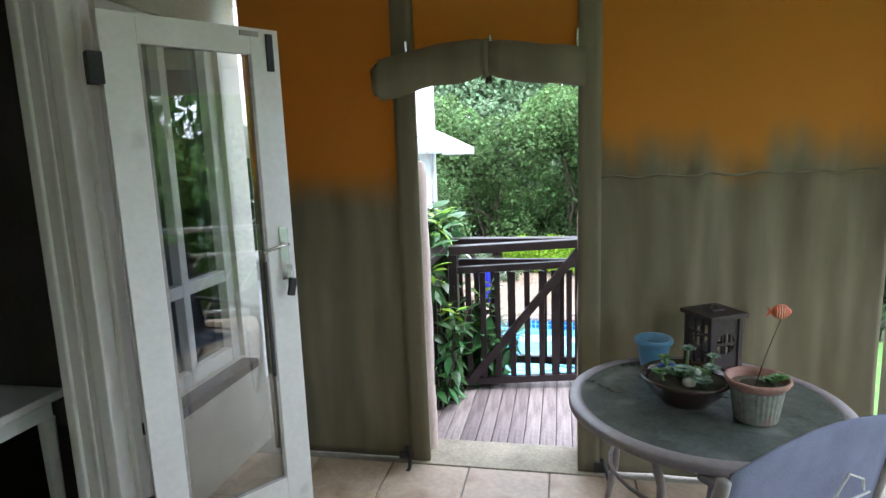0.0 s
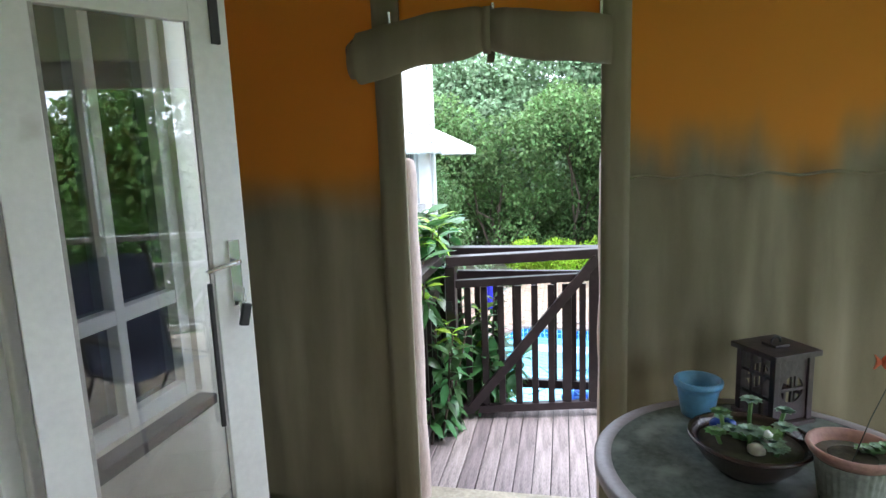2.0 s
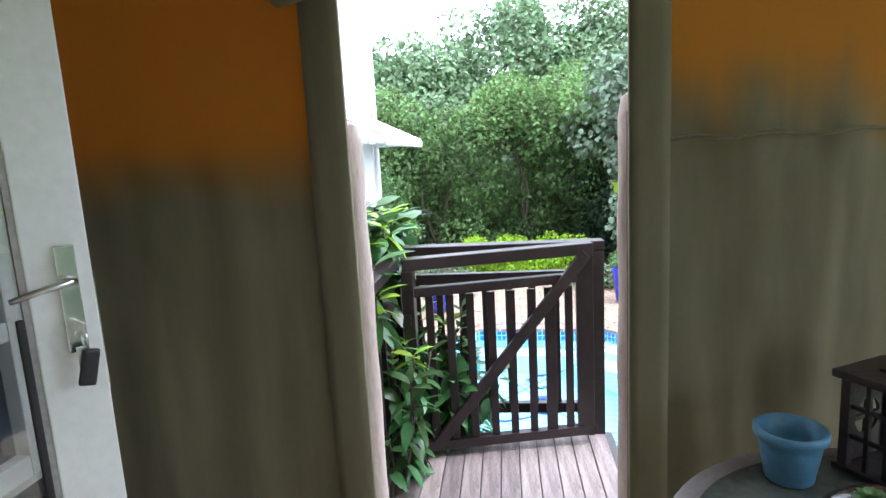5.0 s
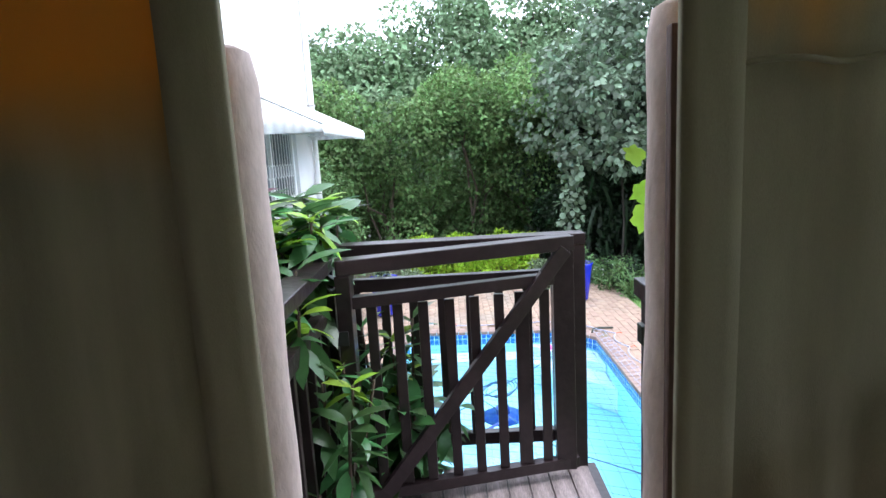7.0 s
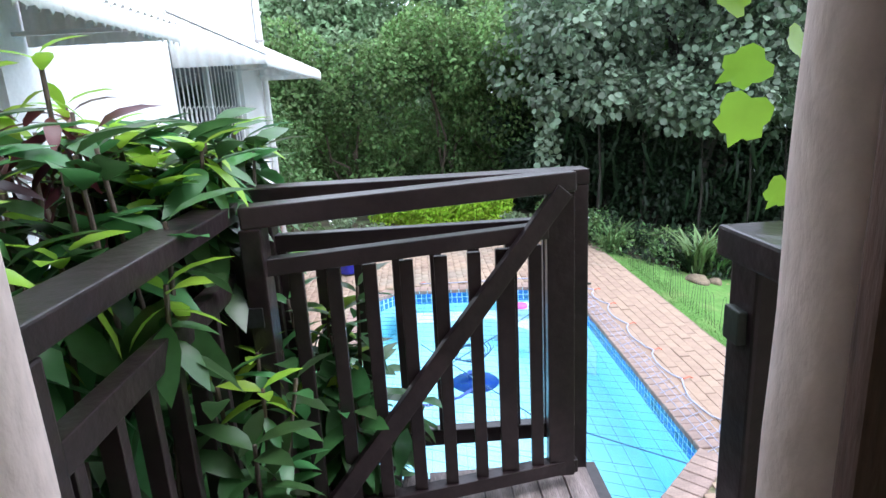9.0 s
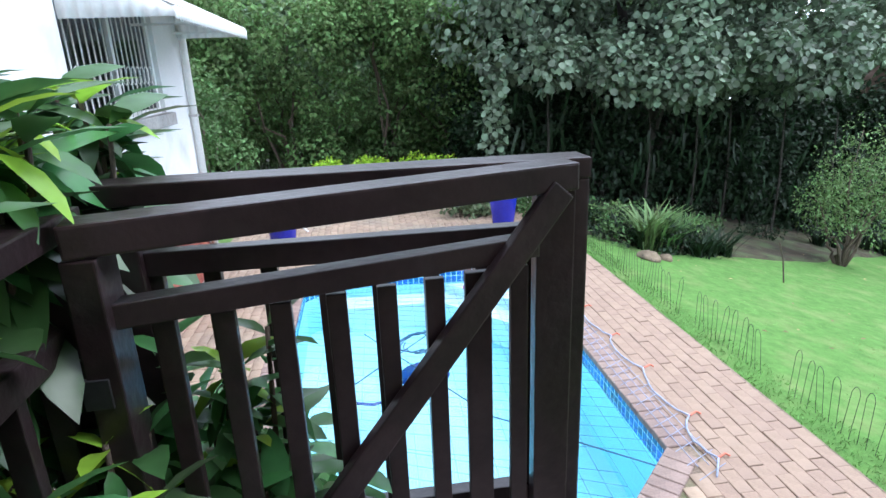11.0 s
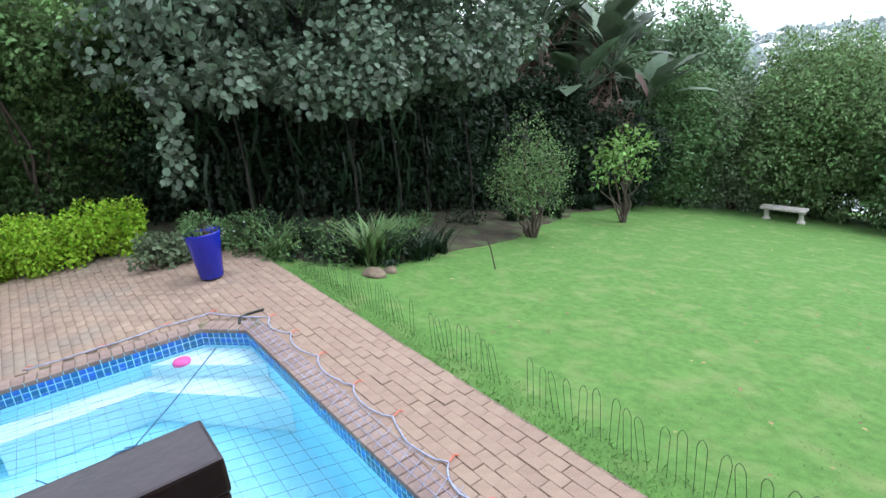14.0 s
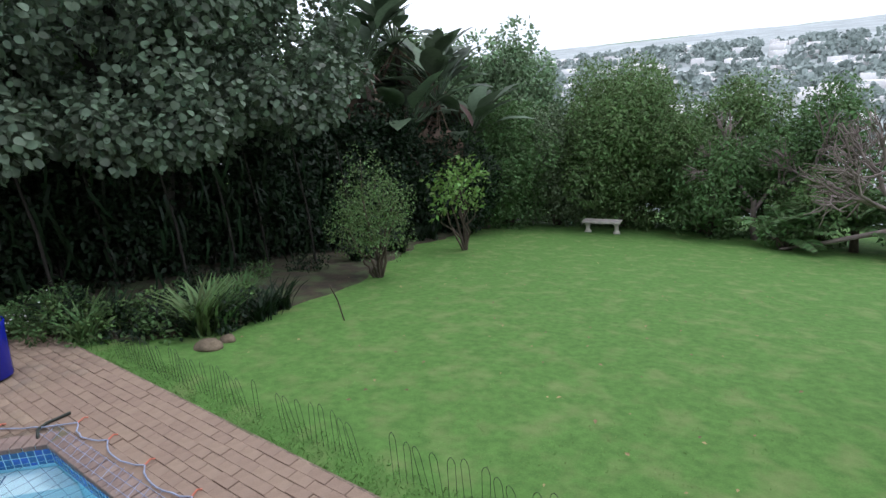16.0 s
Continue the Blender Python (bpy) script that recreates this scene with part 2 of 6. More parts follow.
def canvas(name):
    """Tent canvas: olive where it is lined below a height; where single and thin, the daylight that comes through is
    put into the colour as ochre.
    """
    m = mat(name, (0.185, 0.165, 0.108), 0.9, 0.1, 2.5, 250, 0.2, spec=0.2, stretch=(4, 1, 0.6), stain=(0.24, 0.215, 0.145), stain_scale=1.6, stain_lo=0.5, stain_hi=0.72)
    nt = m.node_tree
    N, L = nt.nodes, nt.links
    p = N["Principled BSDF"]
    base = p.inputs["Base Color"].links[0].from_socket
    tc = N.new("ShaderNodeTexCoord")
    sep = N.new("ShaderNodeSeparateXYZ")
    L.new(tc.outputs["Object"], sep.inputs[0])
    nz = N.new("ShaderNodeTexNoise"); nz.inputs["Scale"].default_value = 3.0
    L.new(tc.outputs["Object"], nz.inputs["Vector"])
    add = N.new("ShaderNodeMath"); add.operation = "MULTIPLY_ADD"; add.inputs[1].default_value = 0.12
    L.new(nz.outputs["Fac"], add.inputs[0]); L.new(sep.outputs["Z"], add.inputs[2])
    return m, N, L, p, base, add


def canvas_upper(name, lo, hi, colour, drape=0.0):
    m, N, L, p, base, add = canvas(name)
    tc = N.new("ShaderNodeTexCoord")
    mr = N.new("ShaderNodeMapRange"); mr.interpolation_type = "SMOOTHSTEP"
    mr.inputs[1].default_value, mr.inputs[2].default_value = lo, hi
    n2 = N.new("ShaderNodeTexNoise"); n2.inputs["Scale"].default_value = 2.2; n2.inputs["Detail"].default_value = 3
    mp2 = N.new("ShaderNodeMapping"); mp2.inputs["Scale"].default_value = (2.2, 1, 0.5)
    L.new(tc.outputs["Object"], mp2.inputs["Vector"]); L.new(mp2.outputs[0], n2.inputs["Vector"])
    r2 = N.new("ShaderNodeMath"); r2.operation = "MULTIPLY_ADD"; r2.inputs[1].default_value = -drape; r2.inputs[2].default_value = drape * 0.42
    L.new(n2.outputs["Fac"], r2.inputs[0])
    s2 = N.new("ShaderNodeMath"); s2.operation = "ADD"
    L.new(add.outputs[0], s2.inputs[0]); L.new(r2.outputs[0], s2.inputs[1])
    L.new(s2.outputs[0], mr.inputs[0])
    # Ochre blend: the glow of daylight behind the cloth, put into base colour.
    mx = N.new("ShaderNodeMix"); mx.data_type = "RGBA"
    L.new(mr.outputs[0], mx.inputs[0]); L.new(base, mx.inputs[6]); mx.inputs[7].default_value = (*colour, 1)
    L.new(mx.outputs[2], p.inputs["Base Color"])
    tr = N.new("ShaderNodeBsdfTranslucent"); L.new(mx.outputs[2], tr.inputs["Color"])
    ms = N.new("ShaderNodeMixShader")
    fac = N.new("ShaderNodeMath"); fac.operation = "MULTIPLY"; fac.inputs[1].default_value = 0.33
    L.new(mr.outputs[0], fac.inputs[0]); L.new(fac.outputs[0], ms.inputs[0])
    L.new(p.outputs[0], ms.inputs[1]); L.new(tr.outputs[0], ms.inputs[2])
    L.new(ms.outputs[0], N["Material Output"].inputs["Surface"])
    return m


M_CANVAS = canvas("olive_canvas")[0]
M_CANVAS_L = canvas_upper("canvas_daylight_ochre_soft_edge", 1.42, 1.66, (0.47, 0.215, 0.035))
M_CANVAS_R = canvas_upper("canvas_daylight_ochre_sewn_edge", 1.48, 1.78, (0.48, 0.235, 0.04), 0.5)

# ---- mesh tools ----
def thing(name, at, label, category, group="", kind=""):
    ob = new(name)
    ob.empty_display_size = 0.1
    ob.matrix_world = at if isinstance(at, Matrix) else Matrix.Translation(at)
    return tagged(ob, label, category, group, kind)


def link_mesh(name, me, material, parent=None, label=""):
    if material is not None and not me.materials:
        me.materials.append(material)
    ob = new(name, me)
    if parent is not None:
        ob.parent = parent
    return tagged(ob, label)


def part(name, bm, material, parent=None, label="", smooth=False):
    me = bpy.data.meshes.new(name)
    bmesh.ops.recalc_face_normals(bm, faces=bm.faces)
    bm.to_mesh(me)
    bm.free()
    if smooth:
        for f in me.polygons:
            f.use_smooth = True
    return link_mesh(name, me, material, parent, label)


def structure(name, bm, material, label, category, smooth=False):
    return tagged(part(name, bm, material, None, label, smooth), label, category, kind="structure")


def box(bm, x0, y0, z0, x1, y1, z1, bevel=0.0, m=None):
    tmp = bmesh.new()
    bmesh.ops.create_cube(tmp, size=1)
    for v in tmp.verts:
        v.co = Vector(((x0 + x1) / 2 + v.co.x * (x1 - x0), (y0 + y1) / 2 + v.co.y * (y1 - y0), (z0 + z1) / 2 + v.co.z * (z1 - z0)))
    if bevel:
        bmesh.ops.bevel(tmp, geom=tmp.edges[:], offset=bevel, segments=2, affect="EDGES", profile=0.6)
    if m is not None:
        tmp.transform(m)
    me = bpy.data.meshes.new("t")
    tmp.to_mesh(me); tmp.free()
    bm.from_mesh(me)
    bpy.data.meshes.remove(me)
    return bm


def nbox(*a, **k):
    return box(bmesh.new(), *a, **k)


def beam(bm, p0, p1, w, h, bevel=0.004, up=(0, 0, 1)):
    """A squared bar from p0 to p1: w across, h along up."""
    p0, p1 = Vector(p0), Vector(p1)
    d = (p1 - p0)
    y = d.normalized()
    x = y.cross(Vector(up)).normalized()
    z = x.cross(y)
    m = Matrix((x, y, z)).transposed().to_4x4()
    m.translation = (p0 + p1) / 2
    return box(bm, -w / 2, -d.length / 2, -h / 2, w / 2, d.length / 2, h / 2, bevel, m)


def tube(bm, pts, radii, seg=8, cap=True):
    """A round rod along points, its radius given at each or once."""
    pts = [Vector(p) for p in pts]
    if not hasattr(radii, "__len__"):
        radii = [radii] * len(pts)
    rings = []
    side = None
    for i, p in enumerate(pts):
        d = (pts[min(i + 1, len(pts) - 1)] - pts[max(i - 1, 0)]).normalized()
        if side is None:
            side = d.orthogonal().normalized()
        side = (side - d * side.dot(d)).normalized()
        up = d.cross(side)
        rings.append([bm.verts.new(p + (side * math.cos(a) + up * math.sin(a)) * radii[i]) for a in [2 * math.pi * k / seg for k in range(seg)]])
    for r0, r1 in zip(rings, rings[1:]):
        for k in range(seg):
            bm.faces.new((r0[k], r0[(k + 1) % seg], r1[(k + 1) % seg], r1[k]))
    if cap:
        bm.faces.new(rings[0][::-1])
        bm.faces.new(rings[-1])
    return bm


def lathe(bm, profile, seg=32, wob=None):
    """Turns (radius, height) pairs round z. wob(angle, i) scales a radius."""
    rings = []
    for i, (r, z) in enumerate(profile):
        rings.append([bm.verts.new((r * (wob(2 * math.pi * k / seg, i) if wob else 1) * math.cos(2 * math.pi * k / seg), r * (wob(2 * math.pi * k / seg, i) if wob else 1) * math.sin(2 * math.pi * k / seg), z)) for k in range(seg)])
    for r0, r1 in zip(rings, rings[1:]):
        for k in range(seg):
            bm.faces.new((r0[k], r0[(k + 1) % seg], r1[(k + 1) % seg], r1[k]))
    bm.faces.new(rings[0][::-1])
    bm.faces.new(rings[-1])
    return bm


def sheet(bm, nu, nv, fn, thick=None):
    """A grid of nu x nv cells whose points are fn(u, v), u and v from 0 to 1; thick: an offset that gives it a back."""
    def layer(off):
        return [[bm.verts.new(Vector(fn(i / nu, j / nv)) + Vector(off)) for j in range(nv + 1)] for i in range(nu + 1)]
    a = layer((0, 0, 0))
    for i in range(nu):
        for j in range(nv):
            bm.faces.new((a[i][j], a[i + 1][j], a[i + 1][j + 1], a[i][j + 1]))
    if thick:
        b = layer(thick)
        for i in range(nu):
            for j in range(nv):
                bm.faces.new((b[i][j], b[i][j + 1], b[i + 1][j + 1], b[i + 1][j]))
        rim = [(i, 0) for i in range(nu)] + [(nu, j) for j in range(nv)] + [(i, nv) for i in range(nu, 0, -1)] + [(0, j) for j in range(nv, 0, -1)]
        for (i, j), (k, l) in zip(rim, rim[1:] + rim[:1]):
            bm.faces.new((a[i][j], b[i][j], b[k][l], a[k][l]))
    return bm


def raw_mesh(name, verts, faces):
    """A mesh from arrays: verts n x 3, faces m x 3 or m x 4."""
    me = bpy.data.meshes.new(name)
    k = faces.shape[1]
    me.vertices.add(len(verts))
    me.vertices.foreach_set("co", np.ascontiguousarray(verts, dtype=np.float32).ravel())
    me.loops.add(len(faces) * k)
    me.loops.foreach_set("vertex_index", np.ascontiguousarray(faces, dtype=np.int32).ravel())
    me.polygons.add(len(faces))
    me.polygons.foreach_set("loop_start", np.arange(0, len(faces) * k, k, dtype=np.int32))
    me.update(calc_edges=True)
    return me


# Leaf outlines, base at the origin, tip at (0, 1, 0); folded at the midrib.
def leaf_shape(kind):
    if kind == "oval":
        v = [(0, 0, 0), (-0.27, 0.45, 0.09), (0, 1, -0.08), (0.27, 0.45, 0.09)]
        f = [(0, 2, 1), (0, 3, 2)]
    elif kind == "round":
        v = [(0, 0, 0), (-0.26, 0.06, 0.04), (-0.45, 0.28, 0.07), (-0.46, 0.56, 0.06), (-0.3, 0.82, 0.0), (0, 1, -0.1), (0.3, 0.82, 0.0), (0.46, 0.56, 0.06), (0.45, 0.28, 0.07), (0.26, 0.06, 0.04)]
        f = [(0, k + 1, k) for k in range(1, 9)]
    elif kind == "lobed":
        v = [(0, 0.35, 0.0)] + [(0, 0, 0.02), (-0.2, -0.08, 0.05), (-0.4, 0.05, 0.07), (-0.42, 0.3, 0.06), (-0.36, 0.42, 0.03), (-0.42, 0.62, 0.02), (-0.22, 0.76, 0.0), (-0.14, 0.74, 0), (0, 1.0, -0.12), (0.14, 0.74, 0), (0.22, 0.76, 0.0), (0.42, 0.62, 0.02), (0.36, 0.42, 0.03), (0.42, 0.3, 0.06), (0.4, 0.05, 0.07), (0.2, -0.08, 0.05)]
        f = [(0, k, k + 1) for k in range(1, 16)] + [(0, 16, 1)]
    elif kind == "lance":
        v = [(0, 0, 0)]
        rows = [(0.09, 0.22, 0.02), (0.125, 0.45, 0.0), (0.09, 0.75, -0.09)]
        for w, y, z in rows:
            v += [(-w, y, z + 0.03), (0, y, z), (w, y, z + 0.03)]
        v += [(0, 1, -0.2)]
        f = [(0, 2, 1), (0, 3, 2)]
        for r in (1, 4):
            f += [(r, r + 1, r + 4), (r, r + 4, r + 3), (r + 1, r + 2, r + 5), (r + 1, r + 5, r + 4)]
        f += [(7, 8, 10), (8, 9, 10)]
    elif kind == "strap":
        v, f = [], []
        rows = [(0.022, 0, 0), (0.026, 0.35, 0.0), (0.02, 0.7, -0.1), (0.002, 1.0, -0.32)]
        for w, y, z in rows:
            v += [(-w, y, z), (w, y, z)]
        for r in (0, 2, 4):
            f += [(r, r + 1, r + 3), (r, r + 3, r + 2)]
    return np.array(v, float), np.array(f, int)


def leaves_mesh(name, pos, along, normal, size, kind, wide=1.0):
    """One mesh of many leaves: where each starts, which way it grows and faces, and how long it is."""
    v, f = leaf_shape(kind)
    n = len(pos)
    a = along / np.maximum(np.linalg.norm(along, axis=1, keepdims=True), 1e-6)
    c = np.cross(a, normal)
    c /= np.maximum(np.linalg.norm(c, axis=1, keepdims=True), 1e-6)
    u = np.cross(c, a)
    s = np.asarray(size).reshape(-1, 1, 1) * np.ones((n, 1, 1))
    P = pos[:, None, :] + s * (v[None, :, 0:1] * wide * c[:, None, :] + v[None, :, 1:2] * a[:, None, :] + v[None, :, 2:3] * u[:, None, :])
    F = f[None, :, :] + (np.arange(n) * len(v))[:, None, None]
    return raw_mesh(name, P.reshape(-1, 3), F.reshape(-1, 3))


def crown_points(rng, lumps, per, flat=1.0):
    """Leaf places on the outsides of many lumps (x, y, z, radius): positions and outward ways."""
    out_p, out_n = [], []
    for x, y, z, r in lumps:
        n = max(8, int(per * r * r))
        d = rng.normal(size=(n, 3))
        d /= np.linalg.norm(d, axis=1, keepdims=True)
        rad = r * (0.62 + 0.42 * rng.random((n, 1)) ** 0.6)
        p = d * rad * np.array([1, 1, flat])
        p += rng.normal(size=(n, 3)) * 0.05 * r
        out_p.append(p + np.array([x, y, z]))
        out_n.append(d)
    return np.concatenate(out_p), np.concatenate(out_n)


def crown(name, rng, lumps, per, size, kind, material, parent, flat=1.0, droop=0.35, wide=1.0, label=""):
    p, d = crown_points(rng, lumps, per, flat)
    n = len(p)
    along = d * 0.8 + rng.normal(size=(n, 3)) * 0.7
    along[:, 2] -= droop
    normal = d * 0.7 + rng.normal(size=(n, 3)) * 0.45 + np.array([0, 0, 0.6])
    s = size * (0.65 + 0.7 * rng.random(n))
    return link_mesh(name, leaves_mesh(name, p, along, normal, s, kind, wide), material, parent, label)


def lumps_in(rng, n, centre, spread, r0, r1):
    """n lumps filling an ellipsoid's shell unevenly."""
    d = rng.normal(size=(n, 3))
    d /= np.linalg.norm(d, axis=1, keepdims=True)
    rad = (0.45 + 0.6 * rng.random((n, 1)))
    c = np.array(centre) + d * rad * np.array(spread)
    return [(*q, r0 + (r1 - r0) * rng.random()) for q in c]


def limbs(bm, rng, base, tops, r0, bend=0.3):
    """A trunk that forks into limbs that reach the given tops."""
    base = Vector(base)
    for t in tops:
        t = Vector(t)
        pts = []
        for k in range(7):
            s = k / 6
            p = base.lerp(t, s)
            p.z = base.z + (t.z - base.z) * (s ** 0.75)
            p += Vector(rng.normal(size=3) * bend * 0.3 * math.sin(s * math.pi))
            pts.append(p)
        tube(bm, pts, [r0 * (1 - 0.85 * k / 6) for k in range(7)], 7)
    return bm

# ---- ground and garden levels ----
PAVE = -1.42
POOL = [(1.72, 6.34), (1.72, 10.02), (1.32, 10.46), (-0.75, 10.62), (-1.15, 10.2), (-1.15, 6.1), (-0.75, 5.7), (1.08, 5.7)]


def gz(x, y):
    """Height of the garden: level at the pool, falling away over the lawn, a valley and a far hillside."""
    d = max(0.0, x - 2.8)
    z = -1.47 - 0.22 * max(0.0, d - 0.35) if d < 24 else -1.47 - 0.22 * 23.65 - 0.3 * (d - 24)
    far = math.hypot(x, y)
    if far > 60 and x > 0:
        z = max(z, -58) if far < 260 else -58 + min(1.0, (far - 260) / 420) * 34 + 5 * noise.noise((x / 180, y / 180, 0.3))
    return z


def axis(lo, hi, step, far):
    near = list(np.arange(lo, hi + 1e-6, step))
    out, s = [], step
    x = hi
    while x < far:
        s *= 1.35; x += s; out.append(x)
    back, s, x = [], step, lo
    while x > -far:
        s *= 1.35; x -= s; back.append(x)
    return back[::-1] + near + out


bm = bmesh.new()
xs = axis(-2.4, 26.4, 0.4, 2500)
ys = axis(-1.9, 22.1, 0.6, 2500)
grid = [[bm.verts.new((x, y, gz(x, y) + (0.03 * noise.noise((x * 0.5, y * 0.5, 0)) if x > 3.4 else 0))) for y in ys] for x in xs]
for i in range(len(xs) - 1):
    for j in range(len(ys) - 1):
        cx, cy = (xs[i] + xs[i + 1]) / 2, (ys[j] + ys[j + 1]) / 2
        if -2.4 < cx < 2.75 and 3.0 < cy < 14.8:
            continue
        bm.faces.new((grid[i][j], grid[i + 1][j], grid[i + 1][j + 1], grid[i][j + 1]))
for v in bm.verts:
    if math.hypot(v.co.x, v.co.y) > 140 and v.co.x > 0:
        v.co.z -= 12
structure("ground", bm, M_LAWN, "green mown lawn that slopes down from the pool", "lawn", True)

def hillside(u, v):
    a, d = radians(-60 + 140 * u), 150 * (14 ** v)
    return (d * math.cos(a), d * math.sin(a), gz(d * math.cos(a), d * math.sin(a)))


structure("backdrop", sheet(bmesh.new(), 90, 40, hillside), M_HILL, "far hillside across the valley, haze put into its colour", "hillside", True)

# bed of sand under the pavers, open over the pool
bm = bmesh.new()
outer = [(2.82, 6.34), (2.82, 10.02), (2.82, 14.85), (-2.55, 14.85), (-2.55, 10.2), (-2.55, 6.1), (-2.55, 2.95), (2.82, 2.95)]
a = [bm.verts.new((x, y, PAVE - 0.012)) for x, y in POOL]
b = [bm.verts.new((x, y, PAVE - 0.012)) for x, y in outer]
c = [bm.verts.new((x, y, PAVE - 0.3)) for x, y in outer]
for k in range(8):
    n = (k + 1) % 8
    bm.faces.new((a[k], a[n], b[n], b[k]))
    bm.faces.new((b[k], b[n], c[n], c[k]))
structure("pavement", bm, M_JOINT, "sand bed and joints under the brick paving", "paving")

# pool shell with steps
bm = bmesh.new()
rim = [bm.verts.new((x, y, PAVE)) for x, y in POOL]
low = [bm.verts.new((x, y, PAVE - 1.35)) for x, y in POOL]
for k in range(8):
    bm.faces.new((rim[k], rim[(k + 1) % 8], low[(k + 1) % 8], low[k]))
bm.faces.new(low)
pool = structure("pool_shell", bm, M_POOL, "pale blue plastered swimming pool with corner steps", "pool")
# ledge along the far wall and a step across its corner
for poly, depth in (([(1.715, 8.95), (1.715, 10.0), (1.31, 10.45), (-0.74, 10.61), (-0.74, 10.22), (0.6, 10.18)], 0.62), ([(1.712, 9.5), (1.712, 10.0), (1.31, 10.447), (0.72, 10.49)], 0.31)):
    bm = bmesh.new()
    top = [bm.verts.new((x, y, PAVE - depth)) for x, y in poly]
    bot = [bm.verts.new((x, y, PAVE - 1.34)) for x, y in poly]
    bm.faces.new(top)
    for k in range(len(poly)):
        bm.faces.new((top[k], top[(k + 1) % len(poly)], bot[(k + 1) % len(poly)], bot[k]))
    part("step", bm, M_POOLSTEP, pool, "plastered step under water, shallow-water brightness put into its white")
bm = bmesh.new()
v = [bm.verts.new((x, y, PAVE - 0.17)) for x, y in POOL]
bm.faces.new(v)
water = structure("water", bm, M_WATER, "clear still pool water", "water")
if water.data.polygons[0].normal.z < 0:
    water.data.flip_normals()
water.visible_shadow = False

# ---- veranda ----
CY = 2.92          # plane of the canvas
bm = nbox(-1.95, -2.6, -0.14, 2.4, 3.1, -0.012)
structure("floor", bm, M_GROUT, "grey grout bed of the veranda floor", "floor")
# Carried past the rail as an added, unseen eave that dims the veranda.
bm = nbox(-2.05, -2.6, 2.55, 3.1, 3.35, 2.63)
structure("ceiling", bm, M_CREAM, "cream painted veranda ceiling boards", "ceiling")


def hang(x0, x1, z0, z1, folds, phase):
    def fn(u, v):
        x, z = x0 + (x1 - x0) * u, z0 + (z1 - z0) * v
        amp = folds * (0.25 + 0.75 * math.sin(min(1, max(0, (1.62 - z) / 1.5)) * math.pi)) * (1 if z < 1.6 else 0.35)
        y = CY + amp * (noise.noise((x * 5.5, z * 0.7, phase)) + 0.4 * noise.noise((x * 13, z * 1.2, phase + 3)))
        if z > 1.2 and folds > 0.02:
            y += 0.012 * math.exp(-((z - 1.50) / 0.05) ** 2) * math.sin(x * 26 + 3 * noise.noise((x * 3, 0, 0)))
        return (x, y, z)
    return fn


bm = sheet(bmesh.new(), 40, 60, hang(-1.62, -0.70, 0.0, 2.55, 0.022, 1.0), (0, 0.006, 0))
structure("wall_canvas_1", bm, M_CANVAS_L, "olive tent canvas wall, ochre towards the top", "canvas wall", True)
bm = sheet(bmesh.new(), 64, 60, hang(0.12, 1.44, 0.0, 2.55, 0.05, 7.0), (0, 0.006, 0))
structure("wall_canvas_2", bm, M_CANVAS_R, "olive canvas wall with folds and ochre upper panel", "canvas wall", True)
bm = sheet(bmesh.new(), 30, 16, hang(-0.70, 0.12, 2.04, 2.55, 0.01, 4.0), (0, 0.006, 0))
structure("wall_canvas_3", bm, M_CANVAS_R, "ochre canvas panel above the tent doorway", "canvas wall", True)
# sewn border strips beside the doorway, and the seam on the folded panel
for x0, x1, z0, nm in ((-0.80, -0.69, 0.0, "trim_1"), (0.093, 0.20, 0.0, "trim_2")):
    bm = sheet(bmesh.new(), 4, 40, lambda u, v, x0=x0, x1=x1: (x0 + (x1 - x0) * u, CY - 0.032 - 0.004 * math.sin(u * math.pi) + 0.006 * noise.noise((x0, v * 5, 0)), v * 2.55), (0, 0.024, 0))
    structure(nm, bm, M_CANVAS, "doubled olive canvas border of the doorway", "canvas border", True)
bm = bmesh.new()
tube(bm, [(0.2 + 1.24 * k / 40, CY - 0.028 + 0.014 * math.sin(k * 1.3), 1.512 + 0.006 * math.sin(k * 0.9)) for k in range(41)], 0.006, 6)
structure("trim_3", bm, M_CANVAS, "raised sewn seam across the canvas", "canvas seam", True)
# hem at the floor, threshold
bm = bmesh.new()
box(bm, -0.83, 2.86, -0.012, 0.22, 3.14, 0.006, 0.004)
structure("threshold", bm, M_CEMENT, "worn cement threshold of the tent doorway", "threshold")

# house wall beside the veranda, with the doorway and a window through it
WX = -1.72
bm = bmesh.new()
box(bm, WX - 0.16, 1.92, -0.01, WX, 2.06, 2.55)
box(bm, WX - 0.16, 2.06, -0.01, WX, 2.86, 0.58)
box(bm, WX - 0.16, 2.06, 2.3, WX, 2.86, 2.55)
box(bm, WX - 0.16, 2.86, -0.01, WX, 3.06, 2.55)
box(bm, WX - 0.16, 0.95, 2.32, WX, 1.92, 2.55)
box(bm, WX - 0.16, -2.6, -0.01, WX, 0.95, 2.55)
structure("wall_west", bm, M_CREAM, "cream painted house wall with open doorway", "wall")
bm = bmesh.new()
box(bm, -4.4, -1.2, -0.03, WX - 0.16, 3.05, -0.012)
structure("room_floor", bm, M_DARKFLOOR, "floor of the unlit room, dimness put into its dark colour", "floor")
bm = bmesh.new()
box(bm, -4.5, -1.2, 0, -4.4, 3.0, 2.55)
box(bm, -4.5, -1.3, 0, WX - 0.16, -1.2, 2.55)
box(bm, -4.5, 3.0, 0, WX - 0.16, 3.06, 2.55)
structure("room_wall", bm, M_ROOM, "walls of the dim room, shade put into their dull colour", "wall")
bm = nbox(-4.5, -1.3, 2.55, WX - 0.33, 3.06, 2.6)
